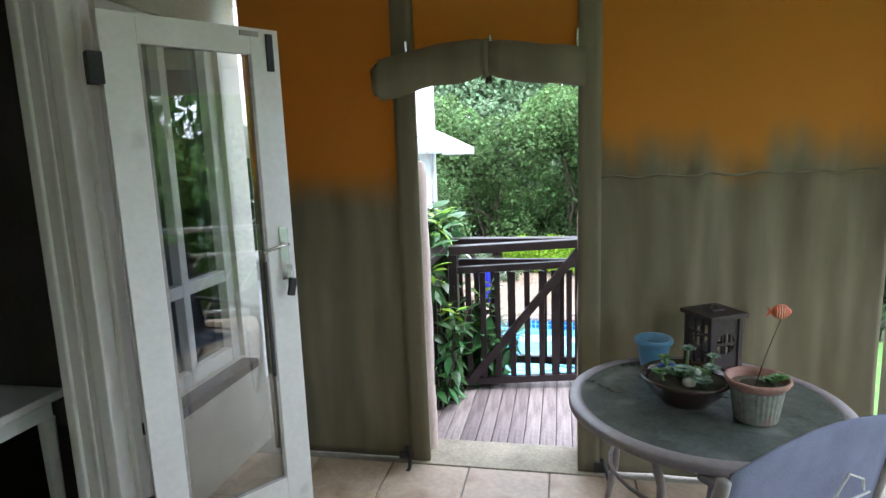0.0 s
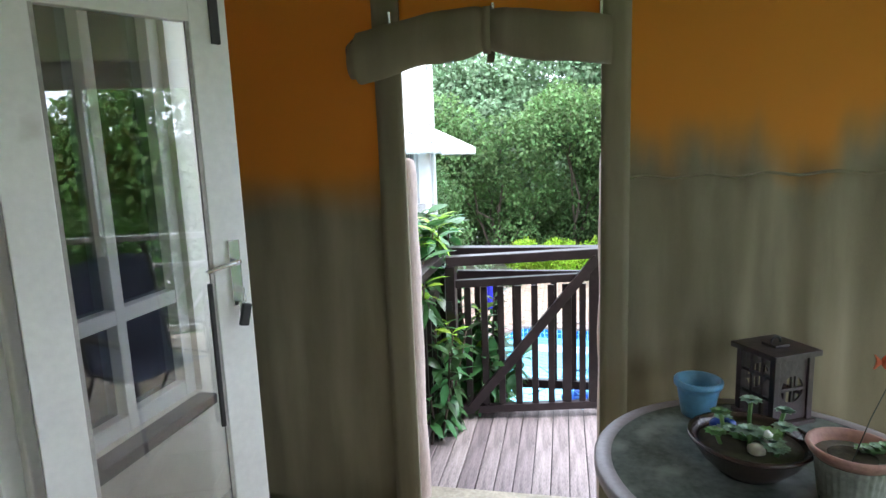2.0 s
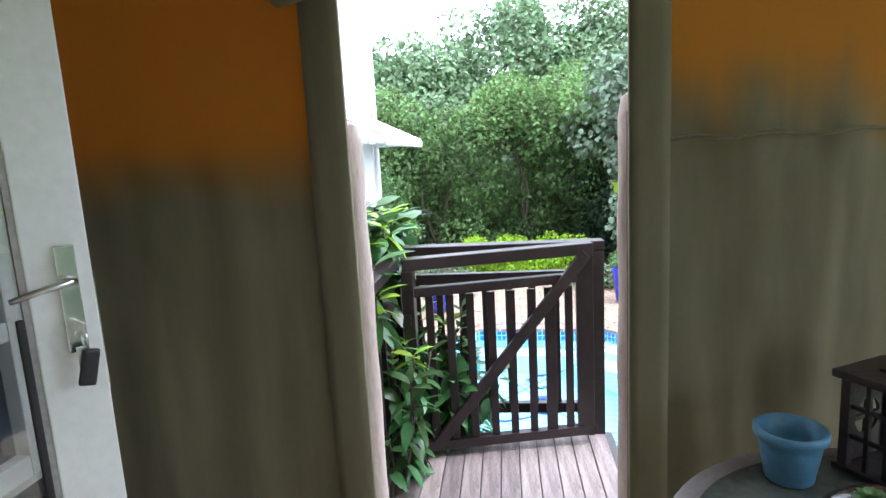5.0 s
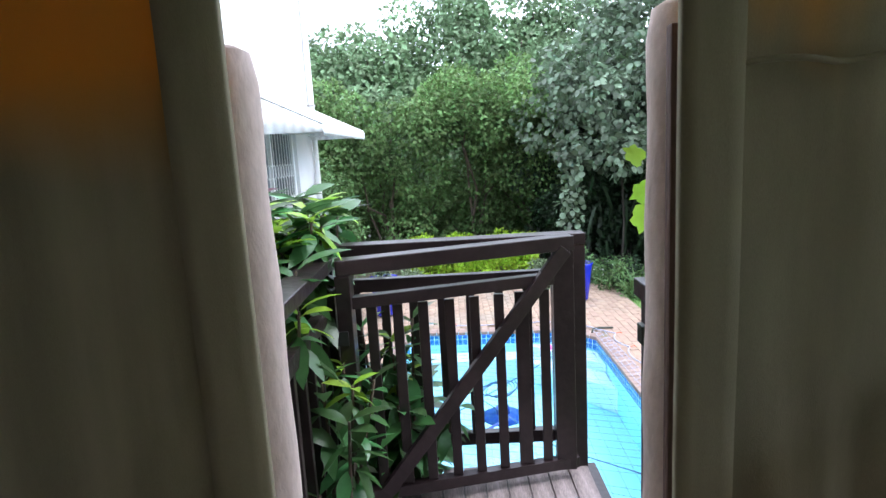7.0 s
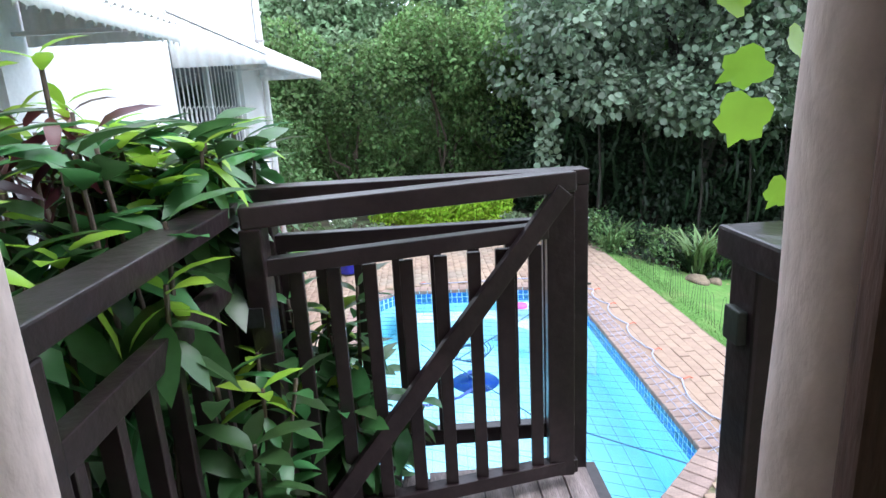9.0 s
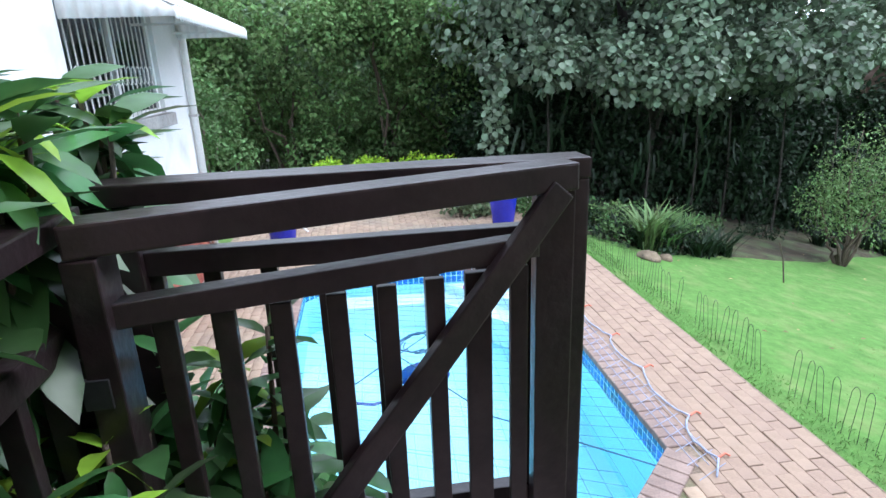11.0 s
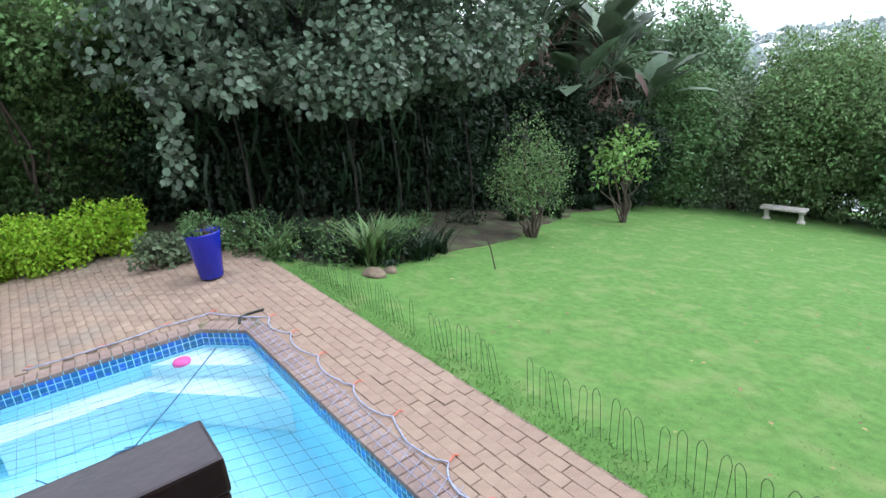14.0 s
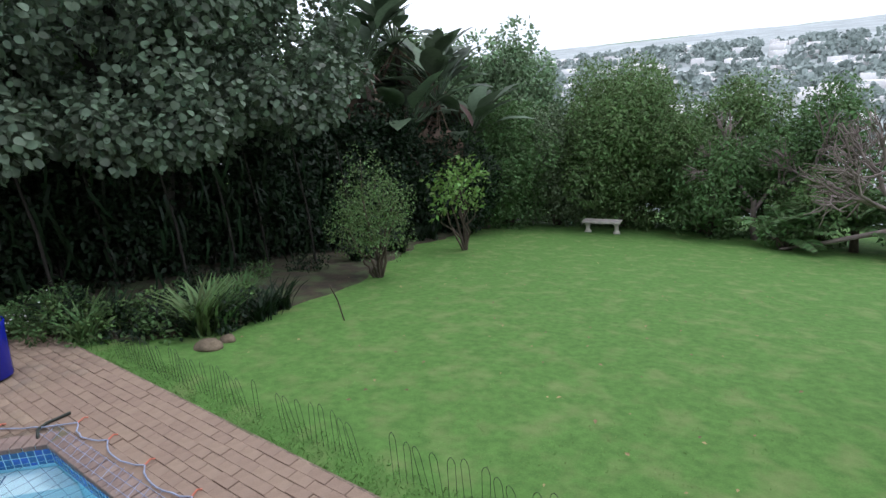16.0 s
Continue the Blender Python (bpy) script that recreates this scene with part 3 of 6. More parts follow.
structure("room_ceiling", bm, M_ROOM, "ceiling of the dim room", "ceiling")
# door frame: jambs and head, fluted
bm = bmesh.new()
for y0 in (1.855, 0.95):
    box(bm, WX - 0.165, y0, 0, WX - 0.03, y0 + 0.06, 2.25, 0.004)
    box(bm, WX - 0.03, y0 - 0.012, 0, WX + 0.03, y0 + 0.065, 2.25, 0.008)
    box(bm, WX - 0.172, y0 - 0.015, 0, WX - 0.13, y0 + 0.02, 2.25, 0.006)
    box(bm, WX - 0.085, y0 - 0.008, 0, WX - 0.065, y0 + 0.02, 2.25, 0.005)
    box(bm, WX + 0.002, y0 + 0.065, 0, WX + 0.05, y0 + 0.12, 2.25, 0.008)
box(bm, WX - 0.14, 0.95, 2.25, WX + 0.035, 1.92, 2.32, 0.006)
structure("door_frame", bm, M_WHITE, "white painted wooden door frame", "door frame")
# back wall behind the walker, white posts and low rail of the open side
bm = nbox(-1.95, -2.7, 0, 2.5, -2.6, 2.55)
structure("wall_south", bm, M_CREAM, "cream wall closing the veranda", "wall")

# ---- main house ----
HX = -2.5
HY0, HY1 = 3.3, 11.45
WIN = [(3.6, 5.9), (8.2, 10.42)]
BASE = -0.2        # top of the brick base
SILL = 0.82        # top of the window sills
walls = []
edges = [HY0] + [v for w in WIN for v in w] + [HY1]
for k in range(0, len(edges), 2):
    walls.append((HX - 0.22, edges[k], BASE, HX, edges[k + 1], 5.2))
for y0, y1 in WIN:
    walls.append((HX - 0.22, y0, BASE, HX, y1, SILL))
    walls.append((HX - 0.22, y0, 1.95, HX, y1, 5.2))
walls.append((-9.0, HY1 - 0.22, BASE, HX - 0.22, HY1, 5.2))
walls.append((-9.0, HY0, BASE, HX - 0.22, HY0 + 0.22, 5.2))
house = thing("house", (0, 0, 0), "white plastered house with red brick base", "house")
for q in walls:
    part("wall", nbox(*q), M_PLASTER, house)
bm = bmesh.new()
box(bm, HX - 0.2, HY0, -1.6, HX - 0.012, HY1 - 0.012, BASE)
box(bm, -9.0, HY1 - 0.22, -1.6, HX - 0.2, HY1 - 0.012, BASE)
part("plinth", bm, M_MORTAR, house, "mortar of the brick base")
part("roof", nbox(-9.3, HY0 - 0.3, 5.2, HX + 0.35, HY1 + 0.35, 5.4, 0.02), M_AWNING, house)
part("back", nbox(-9.0, HY0 + 0.22, -1.6, -8.8, HY1 - 0.22, 5.2), M_PLASTER, house)
part("inner_floor", nbox(-8.8, HY0 + 0.22, -0.5, HX - 0.22, HY1 - 0.22, -0.42), M_DARKFLOOR, house)

brick_me = bpy.data.meshes.new("brick")
box_bm = nbox(-0.006, -0.107, -0.033, 0.006, 0.107, 0.033, 0.004)
box_bm.to_mesh(brick_me); box_bm.free(); brick_me.materials.append(M_BRICKRED)
plinth_bricks = []
for row in range(17):
    for k in range(12):
        y = HY1 - 0.12 - 0.224 * k - (0.112 if row % 2 else 0)
        plinth_bricks.append((HX - 0.006, y, -1.37 + 0.068 * row))


def window(parent, y0, y1, z0, z1, bars):
    w = thing("window", (HX, 0, 0), "", "")
    w.parent = parent
    for key in list(w.keys()):
        del w[key]
    bm = bmesh.new()
    for a0, a1 in ((y0, y0 + 0.06), ((y0 + y1) / 2 - 0.04, (y0 + y1) / 2 + 0.04), (y1 - 0.06, y1)):
        box(bm, -0.12, a0, z0, -0.05, a1, z1, 0.005)
    for b0, b1 in ((z0, z0 + 0.06), (z1 - 0.06, z1)):
        box(bm, -0.118, y0 + 0.06, b0, -0.052, (y0 + y1) / 2 - 0.04, b1, 0.005)
        box(bm, -0.118, (y0 + y1) / 2 + 0.04, b0, -0.052, y1 - 0.06, b1, 0.005)
    part("window_frame", bm, M_WHITE, w)
    part("pane", nbox(-0.09, y0 + 0.06, z0 + 0.06, -0.084, y1 - 0.06, z1 - 0.06), M_WINGLASS, w)
    part("window_sill", nbox(-0.1, y0 - 0.06, z0 - 0.14, 0.09, y1 + 0.06, z0 - 0.001, 0.01), M_SILL, w, "grey cement sill")
    n = bars
    for k in range(n):
        y = y0 + 0.1 + (y1 - y0 - 0.2) * (k + 0.5) / n
        part("burglar_bar", nbox(-0.045, y - 0.005, z0 + 0.02, -0.035, y + 0.005, z1 - 0.02), M_WHITE, w)
    bm = bmesh.new()
    for k in range(0, n - 1, 1):
        y = y0 + 0.1 + (y1 - y0 - 0.2) * (k + 1) / n
        r = (y1 - y0 - 0.2) / n / 2
        tube(bm, [(-0.031, y + r * math.cos(q), z0 + 0.42 + 0.09 * math.sin(q)) for q in np.linspace(0, 2 * math.pi, 9)], 0.005, 4, False)
    tagged(part("scrollwork", bm, M_WHITE, w, "white scrolls between the bars"), kind="stuff")
    bm = sheet(bmesh.new(), 40, 2, lambda u, v: (-0.2 + 0.03 * math.sin(u * 60), y0 + (y1 - y0) * (0.0 + 0.26 * u), z0 + (z1 - z0) * v), (0.004, 0, 0))
    part("curtain", bm, M_CREAM, w, "pale gathered curtain", True)
    return w


for y0, y1 in WIN:
    window(house, y0, y1, SILL, 1.95, 16)


def awning(y0, y1):
    """Corrugated sheet awning: sloping roof, closed cheeks at both ends, scalloped lip."""
    a = thing("window_awning", (HX, 0, 0), "white corrugated sheet awning over the window", "awning", "window awnings")
    zt, zb, out = 2.17, 1.75, 0.86
    n = int((y1 - y0) / 0.02)
    bm = sheet(bmesh.new(), n, 1, lambda u, v: (0.01 + out * v, y0 + (y1 - y0) * u, zt + (zb - zt) * v + 0.014 * math.sin(u * (y1 - y0) / 0.076 * 2 * math.pi)), (0, 0, 0.006))
    part("roof_sheet", bm, M_AWNING, a, "", True)
    bm = sheet(bmesh.new(), n, 1, lambda u, v: (out + 0.006 + 0.012 * math.sin(u * (y1 - y0) / 0.076 * 2 * math.pi), y0 + (y1 - y0) * u, zb - 0.005 - 0.10 * v + 0.012 * v * math.cos(u * (y1 - y0) / 0.076 * 2 * math.pi)), (0.005, 0, 0))
    part("lip", bm, M_AWNING, a, "", True)
    for y in (y0, y1):
        bm = sheet(bmesh.new(), 44, 1, lambda u, v: (0.01 + out * u, y + 0.012 * math.sin(u * out / 0.1 * 2 * math.pi), zb - 0.08 + (zt + (zb - zt) * u - 0.012 - zb + 0.08) * v), (0, 0.005, 0))
        part("cheek", bm, M_AWNING, a, "", True)
    for y in (y0 + 0.1, (y0 + y1) / 2, y1 - 0.1):
        part("bracket", beam(bmesh.new(), (0.0, y, zb - 0.02), (out, y, zb - 0.02), 0.025, 0.025), M_AWNING, a)


awning(3.3, 6.15)
awning(8.2, 11.3)
pipe = thing("drainpipe", (HX + 0.06, HY1 - 0.1, 0), "grey painted drainpipe on the house corner", "drainpipe")
part("pipe", tube(bmesh.new(), [(0, 0, PAVE + 0.02), (0, 0, 5.2)], 0.045, 12), M_AWNING, pipe, "", True)
for z in (-0.6, 0.7, 2.2):
    part("clip", nbox(-0.06, -0.055, z, 0.05, 0.055, z + 0.03, 0.004), M_SILL, pipe)

# ---- deck, balustrade, gate ----
DZ = -0.12
deck = thing("deck", (0, 0, 0), "weathered brown timber deck outside the tent", "deck")
board_me = bpy.data.meshes.new("deck_board")
bb = nbox(-0.0469, -0.66, -0.022, 0.0469, 0.66, 0, 0.004)
bb.to_mesh(board_me); bb.free(); board_me.materials.append(M_DECK)
for k in range(12):
    o = link_mesh("deck_board", board_me, None, deck)
    o.location = (-0.86 + 0.0985 * k, 3.79, DZ + 0.001 * ((k * 7) % 3))
# Unseen joists, set close so that bright paving is hidden below the gaps.
for y in (3.25, 3.47, 3.69, 3.91, 4.13, 4.36):
    part("joist", nbox(-0.9, y - 0.025, DZ - 0.17, 0.26, y + 0.025, DZ - 0.028), M_DARKWOOD, deck)
# Added black sheet: stands in for the shade between the boards.
part("gap_shade_sheet", nbox(-0.905, 3.135, DZ - 0.0265, 0.2703, 4.445, DZ - 0.0235), M_BLACK, deck, "added black sheet that stands in for shade in the board gaps")
for x in (0.275, -0.95):
    part("edge_beam", nbox(x - 0.0046, 3.13, DZ - 0.2, x + 0.04, 4.45, DZ - 0.005, 0.003), M_DARKWOOD, deck)
for x, y in ((-0.85, 3.25), (-0.85, 4.3), (0.2, 3.25), (0.2, 4.3)):
    part("stilt", nbox(x - 0.05, y - 0.05, PAVE - 0.02, x + 0.05, y + 0.05, DZ - 0.17, 0.005), M_DARKWOOD, deck)
stairs = thing("deck_stairs", (0, 0, 0), "weathered timber steps from the deck to the paving", "stairs")
for k in range(6):
    part("tread", nbox(0.3145 + 0.27 * k, 3.62, DZ - 0.215 - 0.185 * k, 0.612 + 0.27 * k, 4.40, DZ - 0.185 - 0.185 * k, 0.005), M_DECK, stairs)
for y in (3.66, 4.36):
    part("stringer", beam(bmesh.new(), (0.34, y, DZ - 0.38), (1.94, y, DZ - 1.475), 0.045, 0.2, 0.004), M_DARKWOOD, stairs)
for y in (3.66, 4.36):
    part("stilt", nbox(0.40, y - 0.035, PAVE - 0.02, 0.47, y + 0.035, DZ - 0.36, 0.004), M_DARKWOOD, stairs)


def baluster_rail(name, p0, p1, posts, top, mid, low, gap, label):
    """A run of balustrade between two points: posts, rails and upright slats."""
    p0, p1 = Vector(p0), Vector(p1)
    r = thing(name, (0, 0, 0), label, "balustrade")
    d = (p1 - p0); L = d.length; d = d / L
    up = Vector((0, 0, 1))
    part("top_rail", beam(bmesh.new(), p0 + up * (top - 0.025), p1 + up * (top - 0.025), 0.105, 0.05, 0.005), M_DARKWOOD, r)
    part("middle_rail", beam(bmesh.new(), p0 + up * (mid - 0.025), p1 + up * (mid - 0.025), 0.045, 0.06, 0.004), M_DARKWOOD, r)
    part("bottom_rail", beam(bmesh.new(), p0 + up * (low - 0.02), p1 + up * (low - 0.02), 0.045, 0.06, 0.004), M_DARKWOOD, r)
    for s in posts:
        q = p0 + d * s * L
        part("post", nbox(q.x - 0.05, q.y - 0.045, DZ - 0.3, q.x + 0.05, q.y + 0.045, top - 0.052, 0.006), M_DARKWOOD, r)
    n = int(L / gap)
    for k in range(1, n):
        q = p0 + d * (k * L / n)
        part("slat", nbox(q.x - 0.02, q.y - 0.014, low - 0.02, q.x + 0.02, q.y + 0.014, mid - 0.03, 0.003), M_DARKWOOD, r)
    return r


rail_end = baluster_rail("end_balustrade", (-0.9, 4.46, 0), (0.277, 4.46, 0), (0.06,), 1.0, 0.83, 0.05, 0.125, "dark stained timber balustrade at the end of the deck")
part("post", nbox(0.165, 4.41, DZ - 0.3, 0.275, 4.50, 0.949, 0.006), M_DARKWOOD, rail_end)
baluster_rail("side_balustrade", (-0.85, 3.2, 0), (-0.86, 4.26, 0), (0.02, 0.96), 0.99, 0.78, 0.03, 0.13, "dark stained timber balustrade overgrown with leaves")

gate = thing("gate", (0, 0, 0), "dark stained timber gate with diagonal brace standing open", "gate")
G0, G1 = Vector((-0.79, 4.14, 0)), Vector((0.21, 4.335, 0))
U = Vector((0, 0, 1))


def gp(s, z):
    return G0.lerp(G1, s) + U * z


part("top_rail", beam(bmesh.new(), gp(0, 0.956), gp(0.985, 0.979), 0.085, 0.062, 0.006), M_DARKWOOD, gate)
part("middle_rail", beam(bmesh.new(), gp(0.0, 0.805), gp(0.9, 0.825), 0.05, 0.05, 0.004), M_DARKWOOD, gate)
part("bottom_rail", beam(bmesh.new(), gp(0.06, -0.05), gp(1.0, -0.04), 0.05, 0.05, 0.004), M_DARKWOOD, gate)
part("stile", beam(bmesh.new(), gp(0.03, -0.07), gp(0.03, 0.924), 0.06, 0.09, 0.004, up=(0, 1, 0)), M_DARKWOOD, gate)
part("stile", beam(bmesh.new(), gp(0.945, -0.07), gp(0.945, 0.946), 0.09, 0.045, 0.004, up=(0, 1, 0)), M_DARKWOOD, gate)
off = Vector((0.002, -0.036, 0))
part("brace", beam(bmesh.new(), gp(0.14, -0.03) + off, gp(0.95, 0.955) + off, 0.03, 0.06, 0.004), M_DARKWOOD, gate)
for k, s in enumerate((0.13, 0.235, 0.34, 0.45, 0.555, 0.66, 0.76, 0.86)):
    part("slat", beam(bmesh.new(), gp(s, -0.03), gp(s, 0.78), 0.042 if k != 6 else 0.06, 0.022, 0.003, up=(0, 1, 0)), M_DARKWOOD, gate)
part("hinge", nbox(-0.80, 4.095, 0.64, -0.75, 4.11, 0.70, 0.002), M_BLACK, gate)

sidepost = thing("gate_post", (0, 0, 0), "dark timber post with latch beside the deck opening", "post")
part("post", nbox(0.16, 3.24, DZ - 0.02, 0.23, 3.31, 1.0, 0.006), M_DARKWOOD, sidepost)
part("rail", beam(bmesh.new(), (0.195, 3.16, 1.0225), (0.195, 3.33, 1.0225), 0.095, 0.045, 0.005), M_DARKWOOD, sidepost)
part("latch", nbox(0.146, 3.255, 0.885, 0.16, 3.295, 0.935, 0.003), M_WIRE, sidepost, "worn metal latch")


def rough_pole(name, x, y, r, z1, lean, label, seed):
    rng = np.random.default_rng(seed)
    def wob(a, i):
        return 1 + 0.10 * noise.noise((math.cos(a) * 1.3, math.sin(a) * 1.3, i * 0.35 + seed))
    prof = [(r * (1.06 - 0.12 * i / 24), DZ + (z1 - DZ) * i / 24) for i in range(24)] + [(r * 0.82, z1 - 0.012), (r * 0.5, z1)]
    bm = lathe(bmesh.new(), prof, 20, wob)
    for v in bm.verts:
        v.co.x += lean * (v.co.z - 0.9)
    o = part(name, bm, M_POLE, None, "", True)
    o.location = (x, y, 0)
    return tagged(o, label, "post", "timber posts of the doorway")


rough_pole("timber_post", -0.755, 3.06, 0.07, 1.62, 0.0, "peeled pinkish timber post with knots", 3)
rough_pole("timber_post", 0.163, 3.08, 0.068, 1.66, 0.0, "peeled pinkish timber post, cracked on one side", 8)

# Added strip, no separate board: stands in for the post's dark right side.
post_side = thing("added_post_side_board", (0, 0, 0), "added dark reddish brown strip for the dark side of the doorway post", "board")
part("board", nbox(0.106, 2.975, DZ, 0.185, 3.003, 1.6, 0.005), M_POSTSIDE, post_side)

# rolled door flap over the opening
flap = thing("rolled_door_flap", (0, 0, 0), "olive canvas door flap rolled up and strapped", "door flap")
def roll_fn(u, v):
    x = -0.86 + 0.98 * u
    a = 2 * math.pi * v
    r = 0.1 - 0.018 * u - 0.016 * math.exp(-((u - 0.55) / 0.04) ** 2) + 0.012 * noise.noise((u * 6, math.cos(a), math.sin(a))) - (0.03 if u < 0.03 else 0)
    z = 2.035 - 0.03 * u + 0.06 * (1 - abs(2 * u - 1.05)) - 0.03 * max(0, 0.3 - u) / 0.3
    return (x, CY - 0.125 + r * 0.85 * math.cos(a), z + r * math.sin(a))
part("roll", sheet(bmesh.new(), 60, 20, roll_fn), M_CANVAS, flap, "", True)
part("roll_core", tube(bmesh.new(), [(-0.875, CY - 0.115, 2.035), (-0.85, CY - 0.115, 2.035)], [0.03, 0.05], 12), M_BLACK, flap)
part("strap", sheet(bmesh.new(), 20, 1, lambda u, v: (-0.335 + 0.03 * v, CY - 0.115 + 0.088 * math.cos(-1.2 + u * 5.2), 2.06 + 0.1 * math.sin(-1.2 + u * 5.2)), (0, 0, 0.003)), M_CANVAS, flap, "", True)
for x in (-0.72, -0.31, 0.09):
    part("peg", tube(bmesh.new(), [(x, CY - 0.04, 2.10), (x, CY - 0.05, 2.19)], 0.007, 8), M_METAL, flap)
# buckled tie-down straps at the floor
for x in (-0.82, 0.2):
    s = thing("tie_down_strap", (x, CY - 0.06, 0), "black webbing strap with buckle at the canvas hem", "strap", "tie-down straps")
    part("buckle", nbox(-0.03, -0.02, 0.03, 0.03, 0.01, 0.07, 0.006), M_BLACK, s)
    part("webbing", sheet(bmesh.new(), 10, 1, lambda u, v: (0.03 * math.sin(u * 2.2) + 0.02 * v, -0.09 * u, 0.09 * (1 - u) ** 1.5 + 0.004), (0, 0, 0.003)), M_BLACK, s, "", True)

# glazed door standing open
H, E = Vector((-1.57, 1.875, 0)), Vector((-1.175, 2.43, 0))
W = (E - H).length
ang = math.degrees(math.atan2(E.y - H.y, E.x - H.x))
door = thing("door_1", pose(H.x, H.y, 0, 0, 0, ang), "white glazed wooden door standing open", "door", kind="structure")
z0, z1 = 0.03, 2.187
st = 0.125
bm = bmesh.new()
box(bm, 0, -0.02, z0, st, 0.02, z1, 0.004)
box(bm, W - st, -0.02, z0, W, 0.02, z1, 0.004)
part("stile", bm, M_WHITE, door)
part("top_rail", nbox(st, -0.019, z1 - 0.105, W - st, 0.019, z1, 0.002), M_WHITE, door)
part("bottom_rail", nbox(st, -0.019, z0, W - st, 0.019, z0 + 0.17, 0.002), M_WHITE, door)
part("pane", nbox(st, -0.003, z0 + 0.17, W - st, 0.003, z1 - 0.105), M_GLASS, door, "clear glass reflecting the garden").visible_shadow = False
bm = bmesh.new()
for a, b in ((st, st + 0.012), (W - st - 0.012, W - st)):
    box(bm, a, -0.017, z0 + 0.17, b, -0.003, z1 - 0.105)
box(bm, st, -0.017, z0 + 0.17, W - st, -0.003, z0 + 0.182)
part("putty", bm, M_SILL, door, "grey glazing putty")
part("bolt", nbox(W - 0.06, -0.032, z1 - 0.17, W - 0.03, -0.02, z1 - 0.02, 0.003), M_BLACK, door, "black flush bolt")
part("catch", nbox(W - 0.17, -0.03, z1 - 0.035, W - 0.09, -0.02, z1 - 0.015, 0.002), M_SILL, door)
part("stay_bar", nbox(W - st - 0.03, -0.034, 0.70, W - st - 0.014, -0.02, 1.22, 0.004), M_BLACK, door, "black steel stay bar")
part("edge_plate", nbox(W, -0.014, 1.02, W + 0.003, 0.014, 1.28), M_METAL, door)
h = part("handle", nbox(W - 0.07, -0.028, 1.125, W - 0.03, -0.02, 1.36, 0.003), M_METAL, door, "chrome lever handle on a long plate")
part("lever", tube(bmesh.new(), [(W - 0.05, -0.024, 1.285), (W - 0.05, -0.06, 1.285), (W - 0.06, -0.066, 1.285), (W - 0.10, -0.066, 1.28), (W - 0.165, -0.06, 1.265)], [0.009, 0.009, 0.009, 0.008, 0.006], 8), M_METAL, h, "", True)
for q in (1.93, 0.25):
    part("hinge", nbox(-0.05, -0.05, q, 0.0, -0.0, q + 0.11, 0.004), M_BLACK, door, "dark steel butt hinge")
kx = H + (E - H) * ((W - 0.048) / W)
nrm = Vector((math.sin(radians(ang)), -math.cos(radians(ang)), 0))
keys = thing("key_bunch", pose(kx.x + nrm.x * 0.03, kx.y + nrm.y * 0.03, 1.185, 0, 0, ang), "bunch of keys with dark fob hanging in the lock", "keys")
part("key", nbox(-0.002, -0.045, -0.012, 0.002, 0.005, 0.012, 0.001), M_METAL, keys)
part("ring", tube(bmesh.new(), [(0, -0.035 + 0.018 * math.cos(a), -0.025 + 0.018 * math.sin(a)) for a in np.linspace(0, 2 * math.pi, 17)], 0.0015, 5, False), M_METAL, keys)
part("key", nbox(-0.018, -0.035, -0.10, -0.004, -0.032, -0.04, 0.001), M_METAL, keys)
part("fob", nbox(0.004, -0.046, -0.125, 0.038, -0.028, -0.045, 0.007, pose(0, 0, 0, 0, 14, 0)), M_BLACK, keys, "dark remote fob")
# small window in the house wall behind the door
wnd = thing("window_1", (WX, 0, 0), "white framed side window with brown sill", "window", kind="structure")
bm = bmesh.new()
for a, b in ((2.06, 2.13), (2.43, 2.48), (2.79, 2.86)):
    box(bm, -0.13, a, 0.58, -0.03, b, 2.3, 0.005)
for a, b in ((0.58, 0.65), (1.02, 1.08), (2.24, 2.3)):
    box(bm, -0.128, 2.13, a, -0.032, 2.79, b, 0.005)
part("window_frame", bm, M_WHITE, wnd)
part("pane", nbox(-0.085, 2.13, 0.65, -0.08, 2.79, 2.24), M_WINGLASS, wnd)
part("window_sill", nbox(-0.02, 2.02, 0.53, 0.09, 2.84, 0.578, 0.006), M_DARKWOOD, wnd, "dark brown sill")
# white table in the dim room
rt = thing("side_table", (-2.45, 1.75, -0.012), "white painted side table in the dim room", "table")
part("tabletop", nbox(-0.3, -0.35, 0.66, 0.3, 0.35, 0.70, 0.008), M_WHITE, rt)
part("apron", nbox(-0.26, -0.31, 0.58, 0.26, 0.31, 0.66, 0.004), M_WHITE, rt)
for x in (-0.24, 0.24):
    for y in (-0.29, 0.29):
        part("leg", tube(bmesh.new(), [(x, y, 0), (x, y, 0.58)], [0.025, 0.035], 10), M_WHITE, rt)
# open side of the veranda: white posts and low lattice rail
for k, y in enumerate((2.86, 0.4, -2.2)):
    o = structure("veranda_post", nbox(1.44 if k == 0 else 2.3, y - 0.04, -0.012, 1.52 if k == 0 else 2.38, y + 0.04, 2.55, 0.006), M_WHITE, "white painted veranda post", "post")
structure("header_beam", nbox(2.29, -2.6, 2.32, 2.39, 3.0, 2.55, 0.005), M_WHITE, "white painted beam over the veranda's open side", "beam")
vr = thing("veranda_rail", (0, 0, 0), "white painted lattice balustrade of the veranda", "balustrade")
part("top_rail", beam(bmesh.new(), (2.34, -2.2, 0.98), (2.34, 2.9, 0.98), 0.09, 0.05), M_WHITE, vr)
part("bottom_rail", beam(bmesh.new(), (2.34, -2.2, 0.1), (2.34, 2.9, 0.1), 0.06, 0.05), M_WHITE, vr)
